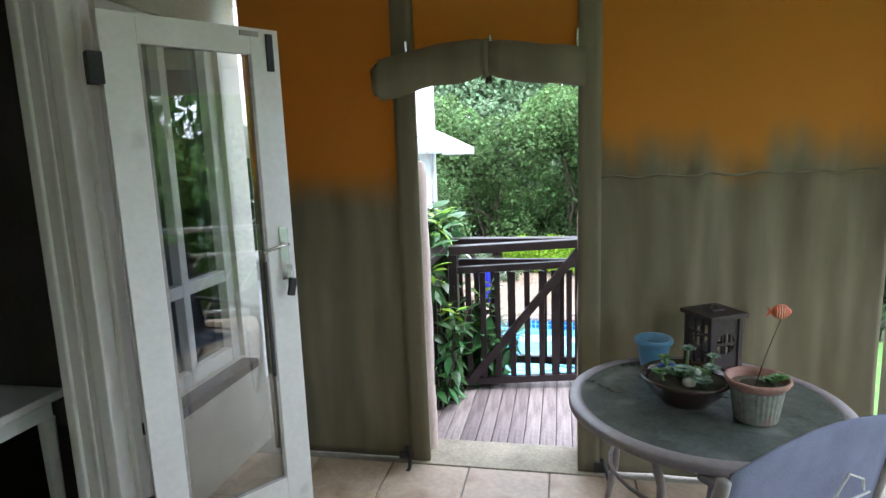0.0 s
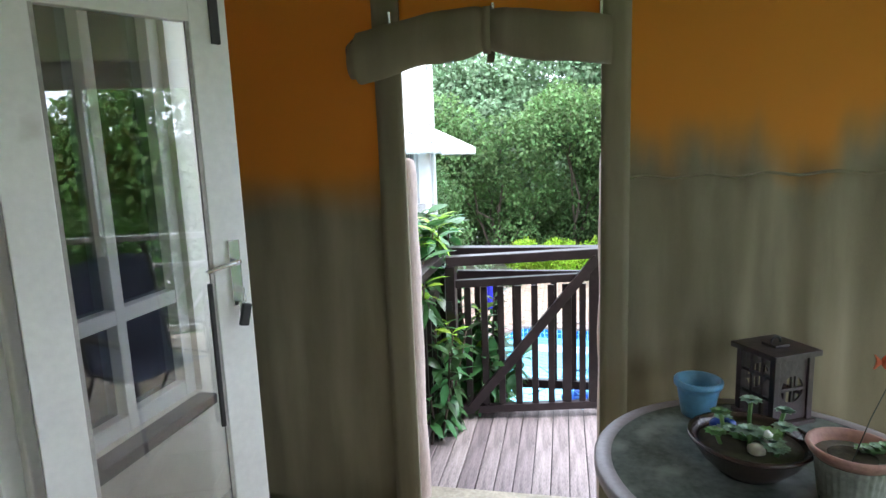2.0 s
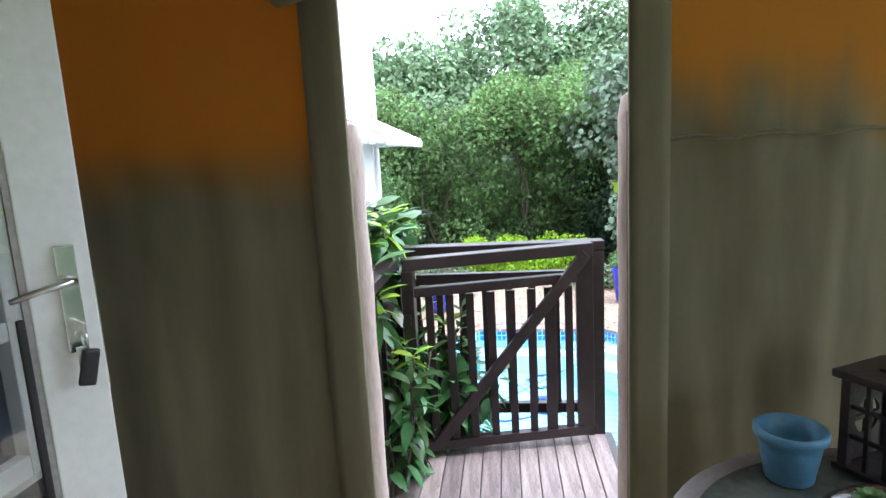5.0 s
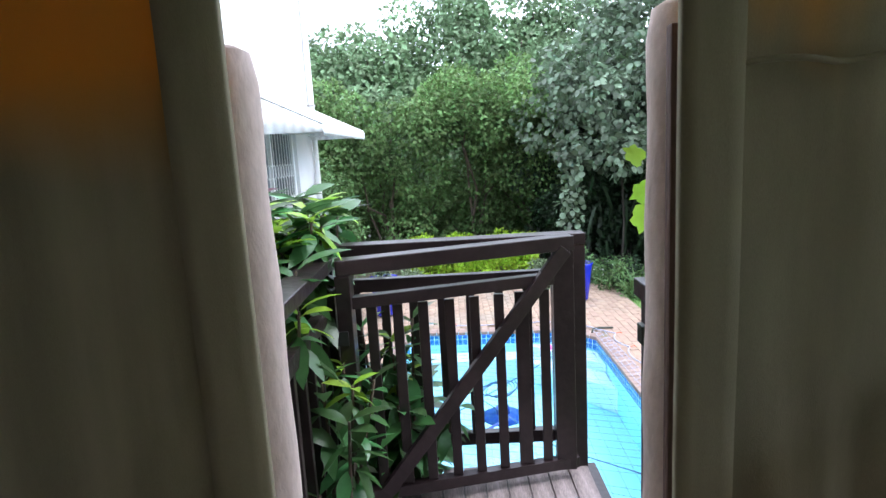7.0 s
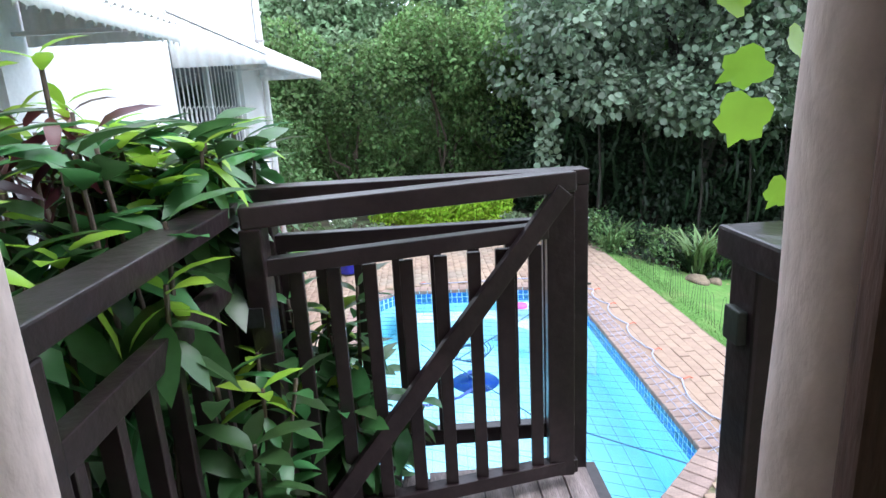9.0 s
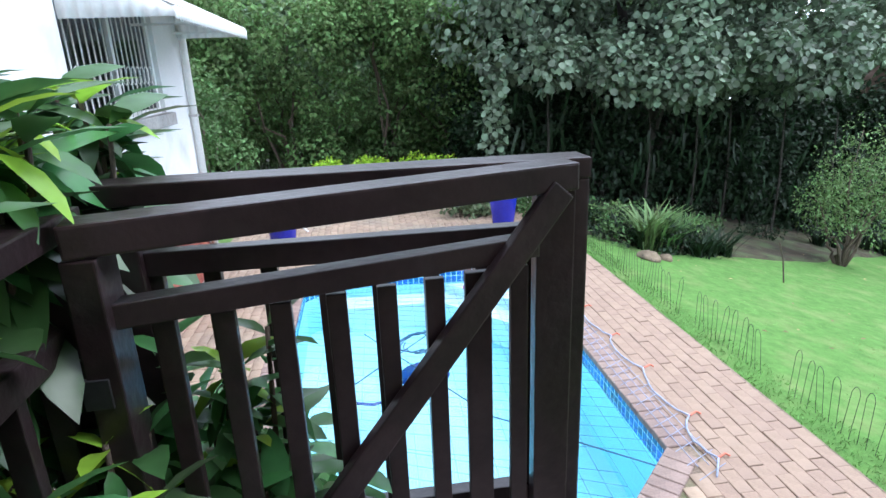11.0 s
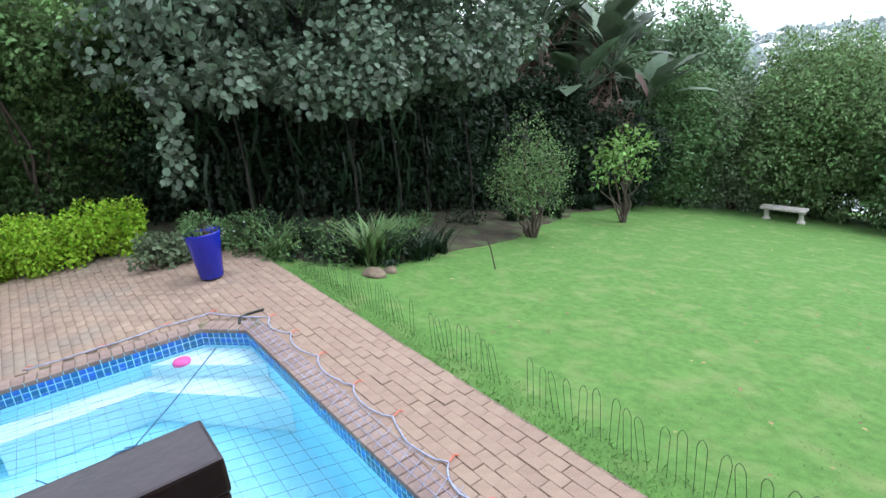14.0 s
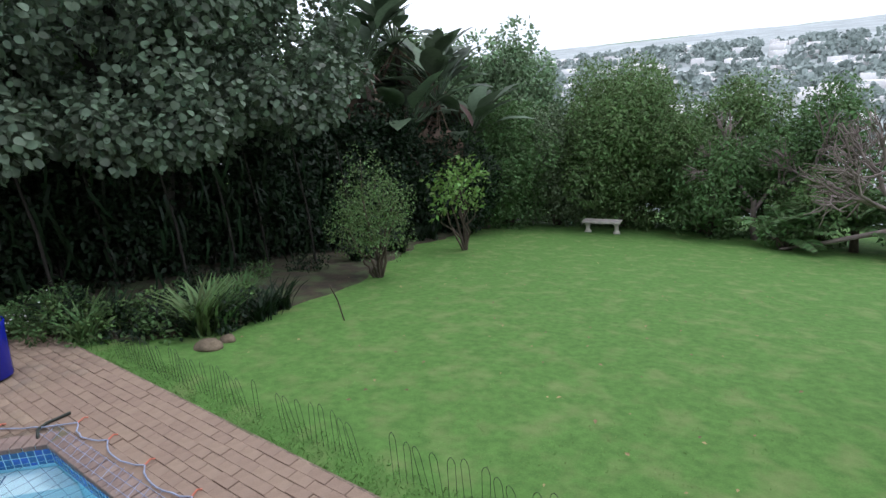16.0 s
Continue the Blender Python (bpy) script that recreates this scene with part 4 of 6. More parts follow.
for k in range(24):
    y = -2.1 + k * 0.21
    part("slat", beam(bmesh.new(), (2.34, y, 0.72), (2.34, y, 0.955), 0.04, 0.02), M_WHITE, vr)
    part("lattice_bar", beam(bmesh.new(), (2.34, y, 0.12), (2.34, y + 0.42, 0.70), 0.02, 0.03), M_WHITE, vr)
part("middle_rail", beam(bmesh.new(), (2.34, -2.2, 0.71), (2.34, 2.9, 0.71), 0.06, 0.04), M_WHITE, vr)
# floor tiles
TILES = []
for i in range(10):
    for j in range(9):
        x, y = -1.52 + 0.42 * i, 2.65 - 0.42 * j
        if x < 2.35:
            TILES.append((x, y))

# ---- table and what stands on it ----
TX, TY, TZ = 0.54, 2.27, 0.69
table = thing("garden_table", (TX, TY, -0.004), "round glass garden table with taupe metal rim", "table")
R0 = 0.50
part("tabletop", lathe(bmesh.new(), [(0.0, TZ - 0.004), (R0 - 0.05, TZ - 0.004), (R0 - 0.05, TZ + 0.003), (0.0, TZ + 0.003)][1:3], 64), M_TABLEGLASS, table, "mottled translucent glass top")
rimob = part("rim", lathe(bmesh.new(), [(R0 - 0.055, TZ - 0.006), (R0 - 0.006, TZ - 0.03), (R0, TZ - 0.026), (R0 + 0.001, TZ - 0.002), (R0 - 0.006, TZ + 0.004), (R0 - 0.04, TZ + 0.007), (R0 - 0.05, TZ + 0.004)], 64), M_TABLEFRAME, table, "", True)
_r = rimob.data
_b = bmesh.new(); _b.from_mesh(_r)
bmesh.ops.delete(_b, geom=[f for f in _b.faces if len(f.verts) > 10], context="FACES_ONLY")
_b.to_mesh(_r); _b.free()
for k in range(4):
    a = math.pi / 4 + k * math.pi / 2 + 0.2
    c, s = math.cos(a), math.sin(a)
    part("leg", tube(bmesh.new(), [(c * 0.42, s * 0.42, 0.004), (c * 0.36, s * 0.36, 0.3), (c * 0.35, s * 0.35, 0.5), (c * 0.43, s * 0.43, TZ - 0.02)], 0.016, 10), M_TABLEFRAME, table, "", True)
part("brace_ring", tube(bmesh.new(), [(0.34 * math.cos(a), 0.34 * math.sin(a), 0.42) for a in np.linspace(0, 2 * math.pi, 33)], 0.008, 6, False), M_TABLEFRAME, table, "", True)
for k in range(2):
    part("scroll", tube(bmesh.new(), [(0.02 + 0.11 * (1 - q / 24) * math.cos(q * 0.5) * (1 if k else -1), -0.3, 0.56 + 0.06 * math.sin(q * 0.5)) for q in range(20)], 0.005, 6), M_TABLEFRAME, table, "", True)
ZT = TZ

pot = thing("blue_plant_pot", (0.41, 2.62, ZT), "small empty blue glazed pot with chipped rim", "plant pot")
part("body", lathe(bmesh.new(), [(0.05, 0), (0.054, 0.004), (0.068, 0.088), (0.071, 0.106), (0.078, 0.107), (0.081, 0.114), (0.081, 0.127), (0.076, 0.131), (0.07, 0.129), (0.064, 0.083), (0.046, 0.018)], 40), M_BLUEPOT, pot, "", True)

lan = thing("lantern", pose(0.655, 2.635, ZT, 0, 0, 28), "dark brown wooden lantern with round windows", "lantern")
w = 0.071
for x in (-w, w):
    for y in (-w, w):
        part("corner_post", nbox(x - 0.011, y - 0.011, 0.012, x + 0.011, y + 0.011, 0.235, 0.002), M_LANTERN, lan)
part("base", nbox(-w - 0.02, -w - 0.02, 0, w + 0.02, w + 0.02, 0.014, 0.003), M_LANTERN, lan)
bm = nbox(-w - 0.026, -w - 0.026, 0.235, w + 0.026, w + 0.026, 0.250, 0.003)
for v in bm.verts:
    if v.co.z > 0.245:
        v.co.z += 0.012 * (1 - (abs(v.co.x) + abs(v.co.y)) / 0.3)
part("roof", bm, M_LANTERN, lan)
hd = part("knob_base", nbox(-0.03, -0.03, 0.255, 0.03, 0.03, 0.264, 0.003), M_LANTERN, lan)
part("ring_handle", tube(bmesh.new(), [(0.02 * math.cos(a), 0, 0.27 + 0.014 * math.sin(a)) for a in np.linspace(0, 2 * math.pi, 13)], 0.004, 6, False), M_BLACK, hd)
for k in range(4):
    m4 = pose(0, 0, 0, 0, 0, 90 * k)
    bm = bmesh.new()
    # panel with a round hole
    n = 32
    inner, outer_, = [], []
    for q in range(n):
        a = 2 * math.pi * q / n
        c, s = math.cos(a), math.sin(a)
        sc = 0.062 / max(abs(c), abs(s))
        inner.append((0.046 * c, 0.046 * s)); outer_.append((sc * c, sc * s * 1.7))
    vs = [[bm.verts.new((x, yy, 0.124 + z)) for x, z in ring] for ring in (inner, outer_) for yy in (w - 0.004, w + 0.004)]
    for q in range(n):
        r_ = (q + 1) % n
        bm.faces.new((vs[0][q], vs[0][r_], vs[2][r_], vs[2][q]))
        bm.faces.new((vs[1][q], vs[3][q], vs[3][r_], vs[1][r_]))
        bm.faces.new((vs[0][q], vs[1][q], vs[1][r_], vs[0][r_]))
    if k in (1, 3):
        bm.free()
        bm = bmesh.new()
        for x in (-0.022, 0.022):
            box(bm, x - 0.005, w - 0.005, 0.014, x + 0.005, w + 0.005, 0.235)
        for z in (0.09, 0.165):
            box(bm, -0.06, w - 0.0045, z - 0.005, 0.06, w + 0.0045, z + 0.005)
    else:
        box(bm, -0.004, w - 0.0042, 0.08, 0.004, w + 0.0042, 0.168)
        box(bm, -0.045, w - 0.0044, 0.119, 0.045, w + 0.0044, 0.129)
    bm.transform(m4)
    part("side_panel", bm, M_LANTERN, lan)

rng = np.random.default_rng(5)
bowl = thing("succulent_bowl", (0.47, 2.25, ZT), "dark glazed bowl planted with small succulents", "plant bowl")
part("bowl", lathe(bmesh.new(), [(0.075, 0), (0.085, 0.005), (0.13, 0.05), (0.155, 0.09), (0.165, 0.10), (0.165, 0.108), (0.155, 0.108), (0.148, 0.095), (0.14, 0.085)], 48), M_BOWL, bowl, "", True)
part("soil", lathe(bmesh.new(), [(0.146, 0.083), (0.10, 0.092), (0.02, 0.095)], 24), M_SOIL, bowl, "", True)


def rosette(parent, x, y, z, r, n, material, up=0.7, label=""):
    pos, al, no, sz = [], [], [], []
    for ring in range(3):
        for k in range(n - ring):
            a = 2 * math.pi * (k + 0.5 * ring) / (n - ring)
            lift = up * (0.25 + 0.5 * ring)
            al.append((math.cos(a), math.sin(a), lift)); pos.append((x, y, z)); no.append((-math.cos(a) * lift, -math.sin(a) * lift, 1)); sz.append(r * (1 - 0.25 * ring))
    return tagged(link_mesh("rosette", leaves_mesh("rosette", np.array(pos, float), np.array(al), np.array(no, float), np.array(sz), "round", 0.72), material, parent, label), kind="stuff")


for k in range(8):
    a, d = rng.random() * 6.28, 0.12 * rng.random() ** 0.6
    rosette(bowl, d * math.cos(a), d * math.sin(a), 0.10 + 0.03 * rng.random(), 0.028 + 0.018 * rng.random(), 10, (M_SUCC, M_SUCC, M_SUCC2)[k % 3], 1.2 + rng.random() * 1.0)
for k in range(7):
    a, d = rng.random() * 6.28, 0.11 * rng.random()
    bm = bmesh.new()
    bmesh.ops.create_icosphere(bm, subdivisions=2, radius=0.016 + 0.012 * rng.random())
    for v in bm.verts:
        v.co *= 1 + 0.25 * noise.noise(v.co * 60 + Vector((k, 0, 0)))
        v.co.z *= 0.7
    bm.transform(Matrix.Translation((d * math.cos(a), d * math.sin(a), 0.105)))
    part("pebble", bm, (M_STONE, M_NAVY, M_ROCK)[k % 3], bowl, "", True)
for k, (x, y, h, r) in enumerate(((-0.02, -0.06, 0.155, 0.05), (0.09, 0.0, 0.14, 0.045), (-0.07, 0.04, 0.16, 0.04), (0.02, 0.07, 0.19, 0.042), (0.11, 0.06, 0.165, 0.036), (-0.1, -0.03, 0.13, 0.04), (0.05, -0.09, 0.125, 0.034))):
    part("stem", tube(bmesh.new(), [(x * 0.8, y * 0.8, 0.08), (x * 0.9, y, 0.5 * (0.08 + h)), (x, y, h)], 0.006, 6), M_SUCC2, bowl)
    rosette(bowl, x, y, h - 0.006, r * 0.8, 9, (M_SUCC, M_SUCC, M_SUCC2)[k % 3], 0.8 + 0.2 * (k % 3))
part("shell", lathe(bmesh.new(), [(0.004, 0.10), (0.016, 0.105), (0.018, 0.115), (0.012, 0.13), (0.014, 0.14), (0.004, 0.15)], 16), M_FLOWERWHITE, bowl, "small pale figurine", True).location = (0.03, -0.05, 0)

rib = thing("ribbed_plant_pot", (0.68, 2.13, ZT), "grey-green ribbed clay pot with terracotta rim", "plant pot")
part("body", lathe(bmesh.new(), [(0.064, 0), (0.069, 0.004), (0.086, 0.12), (0.087, 0.126)], 120, lambda a, i: 1 + (0.022 * math.sin(a * 30) if 0 < i < 3 else 0)), M_RIBPOT, rib, "", True)
part("rim", lathe(bmesh.new(), [(0.086, 0.12), (0.1, 0.135), (0.107, 0.148), (0.105, 0.155), (0.096, 0.155), (0.09, 0.138), (0.078, 0.11)], 48), M_TERRA, rib, "worn terracotta rim", True)
part("soil", lathe(bmesh.new(), [(0.089, 0.121), (0.05, 0.127), (0.01, 0.129)], 24), M_SOIL, rib, "", True)
for k in range(3):
    rosette(rib, 0.04 + 0.012 * k, 0.015 - 0.02 * k, 0.13 + 0.014 * k, 0.034, 8, M_SUCC2, 1.6)
fx, fy = 0.66, 2.08
fish = thing("fish_plant_stake", (fx, fy, ZT + 0.14), "striped orange fish ornament on a thin wire stake", "garden ornament")
part("stake", tube(bmesh.new(), [(-0.01, 0, -0.03), (0.02, -0.02, 0.12), (0.05, -0.045, 0.25)], 0.0014, 6), M_WIRE, fish)
bm = bmesh.new()
bmesh.ops.create_uvsphere(bm, u_segments=16, v_segments=10, radius=0.036)
for v in bm.verts:
    v.co.y *= 0.32; v.co.z *= 0.95
    if v.co.x > 0.015:
        v.co.z *= 1 - (v.co.x - 0.015) * 18
bm.transform(Matrix.Translation((0.05, -0.045, 0.275)) @ Matrix.Diagonal((0.85, 0.85, 0.72, 1)))
fb = part("body", bm, M_FISH, fish, "", True)
bm = bmesh.new()
tv = [bm.verts.new((x, y, z)) for y in (-0.048, -0.042) for x, z in ((0.024, 0.275), (0.006, 0.293), (0.011, 0.275), (0.006, 0.257))]
bm.faces.new(tv[:4]); bm.faces.new(tv[:3:-1])
for q in range(4):
    bm.faces.new((tv[q], tv[(q + 1) % 4], tv[4 + (q + 1) % 4], tv[4 + q]))
part("tail", bm, M_FISH, fish)
for x in (0.036, 0.043, 0.050, 0.057, 0.064):
    part("stripe", tube(bmesh.new(), [(x, -0.045 + 0.0106 * math.cos(a) * (1 - abs(x - 0.048) * 18), 0.275 + 0.0245 * math.sin(a) * (1 - abs(x - 0.048) * 14)) for a in np.linspace(0, 2 * math.pi, 17)], 0.0014, 4, False), M_FISHSTRIPE, fb, "pale stripe")

# sling chair at the table
chair = thing("garden_chair", pose(0.45, 1.34, -0.004, 0, 0, 36), "blue-grey mesh sling garden chair with metal frame", "chair")
def sling(u, v):
    x = -0.26 + 0.52 * u
    if v < 0.5:
        s = v / 0.5
        return (x, 0.45 - 0.45 * s, 0.44 - 0.03 * math.sin(s * math.pi) - 0.02 * s)
    s = (v - 0.5) / 0.5
    return (x, -0.12 * s, 0.42 + 0.64 * s + 0.03 * math.sin(u * math.pi) * s - 0.0)
part("sling", sheet(bmesh.new(), 12, 24, sling, (0, -0.004, -0.003)), M_CHAIR, chair, "blue-grey woven mesh", True)
for x in (-0.275, 0.275):
    part("side_frame", tube(bmesh.new(), [(x, 0.47, 0.005), (x, 0.45, 0.44), (x, 0.0, 0.42), (x, -0.12, 1.05)], 0.013, 8), M_TABLEFRAME, chair, "", True)
    part("back_leg", tube(bmesh.new(), [(x, 0.05, 0.42), (x, -0.2, 0.005)], 0.012, 8), M_TABLEFRAME, chair, "", True)
    part("armrest", nbox(x - 0.025, -0.05, 0.63, x + 0.025, 0.40, 0.655, 0.008), M_TABLEFRAME, chair)
    part("arm_support", tube(bmesh.new(), [(x, 0.38, 0.44), (x, 0.36, 0.632)], 0.011, 8), M_TABLEFRAME, chair)
bm = bmesh.new()
tube(bm, [(0.06, -0.112, 0.90), (0.1, -0.12, 0.96), (0.16, -0.115, 0.93), (0.17, -0.112, 0.90)], 0.003, 5)
tube(bm, [(-0.02, -0.108, 0.88), (0.2, -0.108, 0.885)], 0.003, 5)
part("print", bm, M_FLOWERWHITE, chair, "pale printed line pattern")

# ---- planting ----
def tree(name, base, lumps, per, size, kind, material, label, category="tree", tops=None, r0=0.12, seed=1, droop=0.35, wide=1.0, flat=1.0, bark=None, group=""):
    rng = np.random.default_rng(seed)
    t = thing(name, base, label, category, group)
    B = np.array(base)
    rel = [(x - B[0], y - B[1], z - B[2], r) for x, y, z, r in lumps]
    crown("crown", rng, rel, per, size, kind, material, t, flat, droop, wide)
    if tops is None:
        idx = rng.choice(len(rel), min(len(rel), 9), replace=False)
        tops = [rel[i][:3] for i in idx]
    part("trunk", limbs(bmesh.new(), rng, (0, 0, -0.15), tops, r0), bark or M_BARK, t, "", True)
    return t


rng = np.random.default_rng(11)
# hedge along the back of the garden: small-leaved trees grown together
for k, (x, y, h) in enumerate(((-6.6, 17.9, 4.2), (-4.3, 18.0, 4.0), (-1.9, 17.5, 4.0), (0.3, 17.7, 4.3), (2.4, 17.6, 4.2), (4.6, 18.0, 4.0))):
    L = []
    for q in range(72):
        z = -1.25 + h * rng.random()
        L.append((x + rng.normal() * 0.85, y + rng.normal() * 0.5 + 0.6 - 1.5 * min(1.0, max(0.0, (z - 0.1) / 1.4)), z, 0.22 + 0.5 * rng.random() ** 1.5))
    tree("hedge_tree", (x, y, gz(x, y)), L, 1900, 0.105, "oval", M_HEDGE, "tall dense green hedge tree with small leaves", "tree", r0=0.045, seed=20 + k, group="hedge trees", wide=1.25)
# taller grey-green trees behind the hedge
for k, (x, y, z, s) in enumerate(((-8.0, 22.0, 3.6, 2.4), (-3.6, 21.5, 3.2, 1.9), (-1.7, 20.6, 1.4, 2.0), (0.2, 22.0, 4.2, 2.2), (3.6, 21.5, 4.0, 2.3), (8.5, 21.0, 4.2, 3.0), (13.0, 21.0, 3.2, 3.2), (16.6, 20.5, 1.2, 2.4), (18.6, 19.4, -0.6, 2.2), (20.6, 18.6, -1.2, 2.2), (22.8, 17.4, -1.6, 2.2))):
    L = lumps_in(rng, 60, (x, y, z), (s * 1.25, s * 0.8, s), 0.45, 0.85)
    L += [(x + rng.normal() * s * 0.7, y, -1 + 3 * rng.random(), 0.8) for q in range(14)]
    tree("tall_tree", (x, y, gz(x, y)), L, 560, 0.19, "oval", M_TALL, "tall grey-green tree behind the hedge", "tree", r0=0.22, seed=40 + k, group="tall trees", wide=1.2)
# large tree of round grey-green leaves over the bed
L = lumps_in(rng, 150, (6.3, 15.2, 3.2), (4.8, 2.0, 3.0), 0.4, 0.8)
L += [(2.15 + 0.10 * rng.normal(), 13.7 + 0.1 * rng.normal(), 1.3 - 0.17 * q, 0.2) for q in range(10)]
L += [(2.2 + 0.3 * q, 13.9 + 0.2 * rng.normal(), 1.5 - 0.3 * rng.random(), 0.4) for q in range(9)]
L += [(6.4 + rng.normal() * 2.0, 13.6 + rng.normal() * 0.3, 0.75 + abs(rng.normal()) * 0.5, 0.45) for q in range(40)]
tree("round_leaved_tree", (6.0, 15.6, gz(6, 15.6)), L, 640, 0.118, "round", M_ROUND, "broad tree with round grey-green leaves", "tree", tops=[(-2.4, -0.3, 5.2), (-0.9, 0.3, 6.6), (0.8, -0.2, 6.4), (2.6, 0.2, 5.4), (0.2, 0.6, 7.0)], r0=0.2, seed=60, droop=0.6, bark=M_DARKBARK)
# creeper stems that hang below the crown, coloured dark for the shade there
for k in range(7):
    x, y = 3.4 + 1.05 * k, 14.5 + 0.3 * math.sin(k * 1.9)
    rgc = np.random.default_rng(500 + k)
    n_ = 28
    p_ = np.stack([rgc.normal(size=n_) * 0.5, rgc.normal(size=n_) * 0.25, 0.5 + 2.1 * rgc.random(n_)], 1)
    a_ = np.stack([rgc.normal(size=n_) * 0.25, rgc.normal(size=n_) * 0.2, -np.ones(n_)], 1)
    c_ = thing("hanging_creeper", (x, y, gz(x, y)), "creeper strands hanging below the tree, shade put into their dark colour", "creeper", "hanging creepers")
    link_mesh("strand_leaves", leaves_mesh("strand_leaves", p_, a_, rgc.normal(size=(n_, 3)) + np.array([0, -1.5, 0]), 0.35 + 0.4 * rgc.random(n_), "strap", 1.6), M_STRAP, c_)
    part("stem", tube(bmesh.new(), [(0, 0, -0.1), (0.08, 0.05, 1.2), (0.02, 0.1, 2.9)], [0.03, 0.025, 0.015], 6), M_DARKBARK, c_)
# undergrowth below it, its shade put into the near-black leaf colour
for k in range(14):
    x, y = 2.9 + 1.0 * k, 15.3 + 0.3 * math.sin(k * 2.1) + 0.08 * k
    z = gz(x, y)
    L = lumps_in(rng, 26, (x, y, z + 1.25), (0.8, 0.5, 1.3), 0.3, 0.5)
    tree("undergrowth_shrub", (x, y, z), L, 800, 0.14, "oval", M_STRAP, "shrub below the tree, its shade put into the dark leaf colour", "shrub", bark=M_DARKBARK, r0=0.03, seed=80 + k, group="undergrowth")


# Second row, added as near-black backing that closes bright gaps under the crown.
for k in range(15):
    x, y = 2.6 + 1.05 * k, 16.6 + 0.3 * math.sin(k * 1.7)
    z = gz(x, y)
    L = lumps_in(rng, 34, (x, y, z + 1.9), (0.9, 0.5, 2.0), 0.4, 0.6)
    tree("undergrowth_shrub", (x, y, z), L, 620, 0.16, "oval", M_STRAP, "tall shrub added behind the tree, shade put into its dark colour", "shrub", bark=M_DARKBARK, r0=0.03, seed=860 + k, group="undergrowth")


def bed_front(x):
    """Where the lawn ends and the bed begins."""
    return float(np.interp(x, (2.8, 3.4, 4.2, 5.7, 7.6, 10.0, 12.6, 18.0, 22.0), (12.4, 11.5, 10.95, 11.35, 11.9, 13.2, 14.5, 16.0, 16.3)))


def tuft(name, x, y, n, length, material, label, spread=0.5, seed=0, group="strap-leaved plants"):
    rg = np.random.default_rng(seed)
    a = rg.random(n) * 2 * np.pi
    al = np.stack([np.cos(a) * spread, np.sin(a) * spread, 0.9 + 0.3 * rg.random(n)], 1)
    no = np.stack([-np.cos(a), -np.sin(a), np.full(n, 0.5)], 1)
    pos = np.stack([rg.normal(size=n) * 0.06, rg.normal(size=n) * 0.06, np.full(n, -0.02)], 1)
    me = leaves_mesh(name, pos, al, no, length * (0.6 + 0.6 * rg.random(n)), "strap", 1.2)
    o = link_mesh(name, me, material)
    o.location = (x, y, gz(x, y))
    return tagged(o, label, "plant", group)


for k in range(22):
    x = 2.85 + 2.9 * rng.random() ** 1.2
    y = bed_front(x) + 0.15 + 1.5 * rng.random() ** 1.5
    tuft("strap_leaf_plant", x, y, 60, 0.55, M_STRAP if k % 3 else M_BUSH, "clump of long arching strap leaves", seed=k)
tuft("strap_leaf_plant", 4.05, 11.3, 110, 0.8, M_EDGE, "tall green clump of strap leaves", 0.4, seed=61)
tuft("strap_leaf_plant", 4.4, 11.5, 80, 0.7, M_BUSH, "clump of long arching strap leaves", 0.45, seed=62)
for k in range(14):
    x = 9 + 12 * rng.random()
    tuft("strap_leaf_plant", x, bed_front(x) + 0.3 + 0.8 * rng.random(), 50, 0.7, M_STRAP, "clump of long arching strap leaves", seed=100 + k)
rgb = np.random.default_rng(55)
for k in range(34):
    x = 2.75 + (2.6 if k < 24 else 5.6) * rgb.random()
    y = bed_front(x) + (0.25 if x < 5.4 else 1.3) + 1.4 * rgb.random()
    q = 0.22 + 0.3 * rgb.random()
    L = lumps_in(rgb, 9, (x, y, gz(x, y) + q * 0.45), (q * 1.1, q * 0.8, q * 0.5), 0.1, 0.18)
    tree("bed_plant", (x, y, gz(x, y)), L, 2200, 0.075, "oval", (M_STRAP, M_BUSH, M_STRAP, M_HEDGE)[k % 4], "low dark leafy plant in the shaded bed", "shrub", r0=0.012, seed=700 + k, group="bed plants")

# lime hedge, ground cover, flower shrubs by the paving
L = []
for q in range(150):
    s = rng.random()
    L.append((-1.35 + 2.85 * s, 15.15 - 0.55 * s + rng.normal() * 0.18, gz(0, 0) + 0.2 + 0.6 * rng.random(), 0.14 + 0.09 * rng.random()))
tree("lime_hedge", (0.1, 14.95, gz(0, 15)), L, 3300, 0.062, "oval", M_YELLOW, "clipped yellow-green hedge behind the paving", "hedge", r0=0.02, seed=130, wide=1.3)
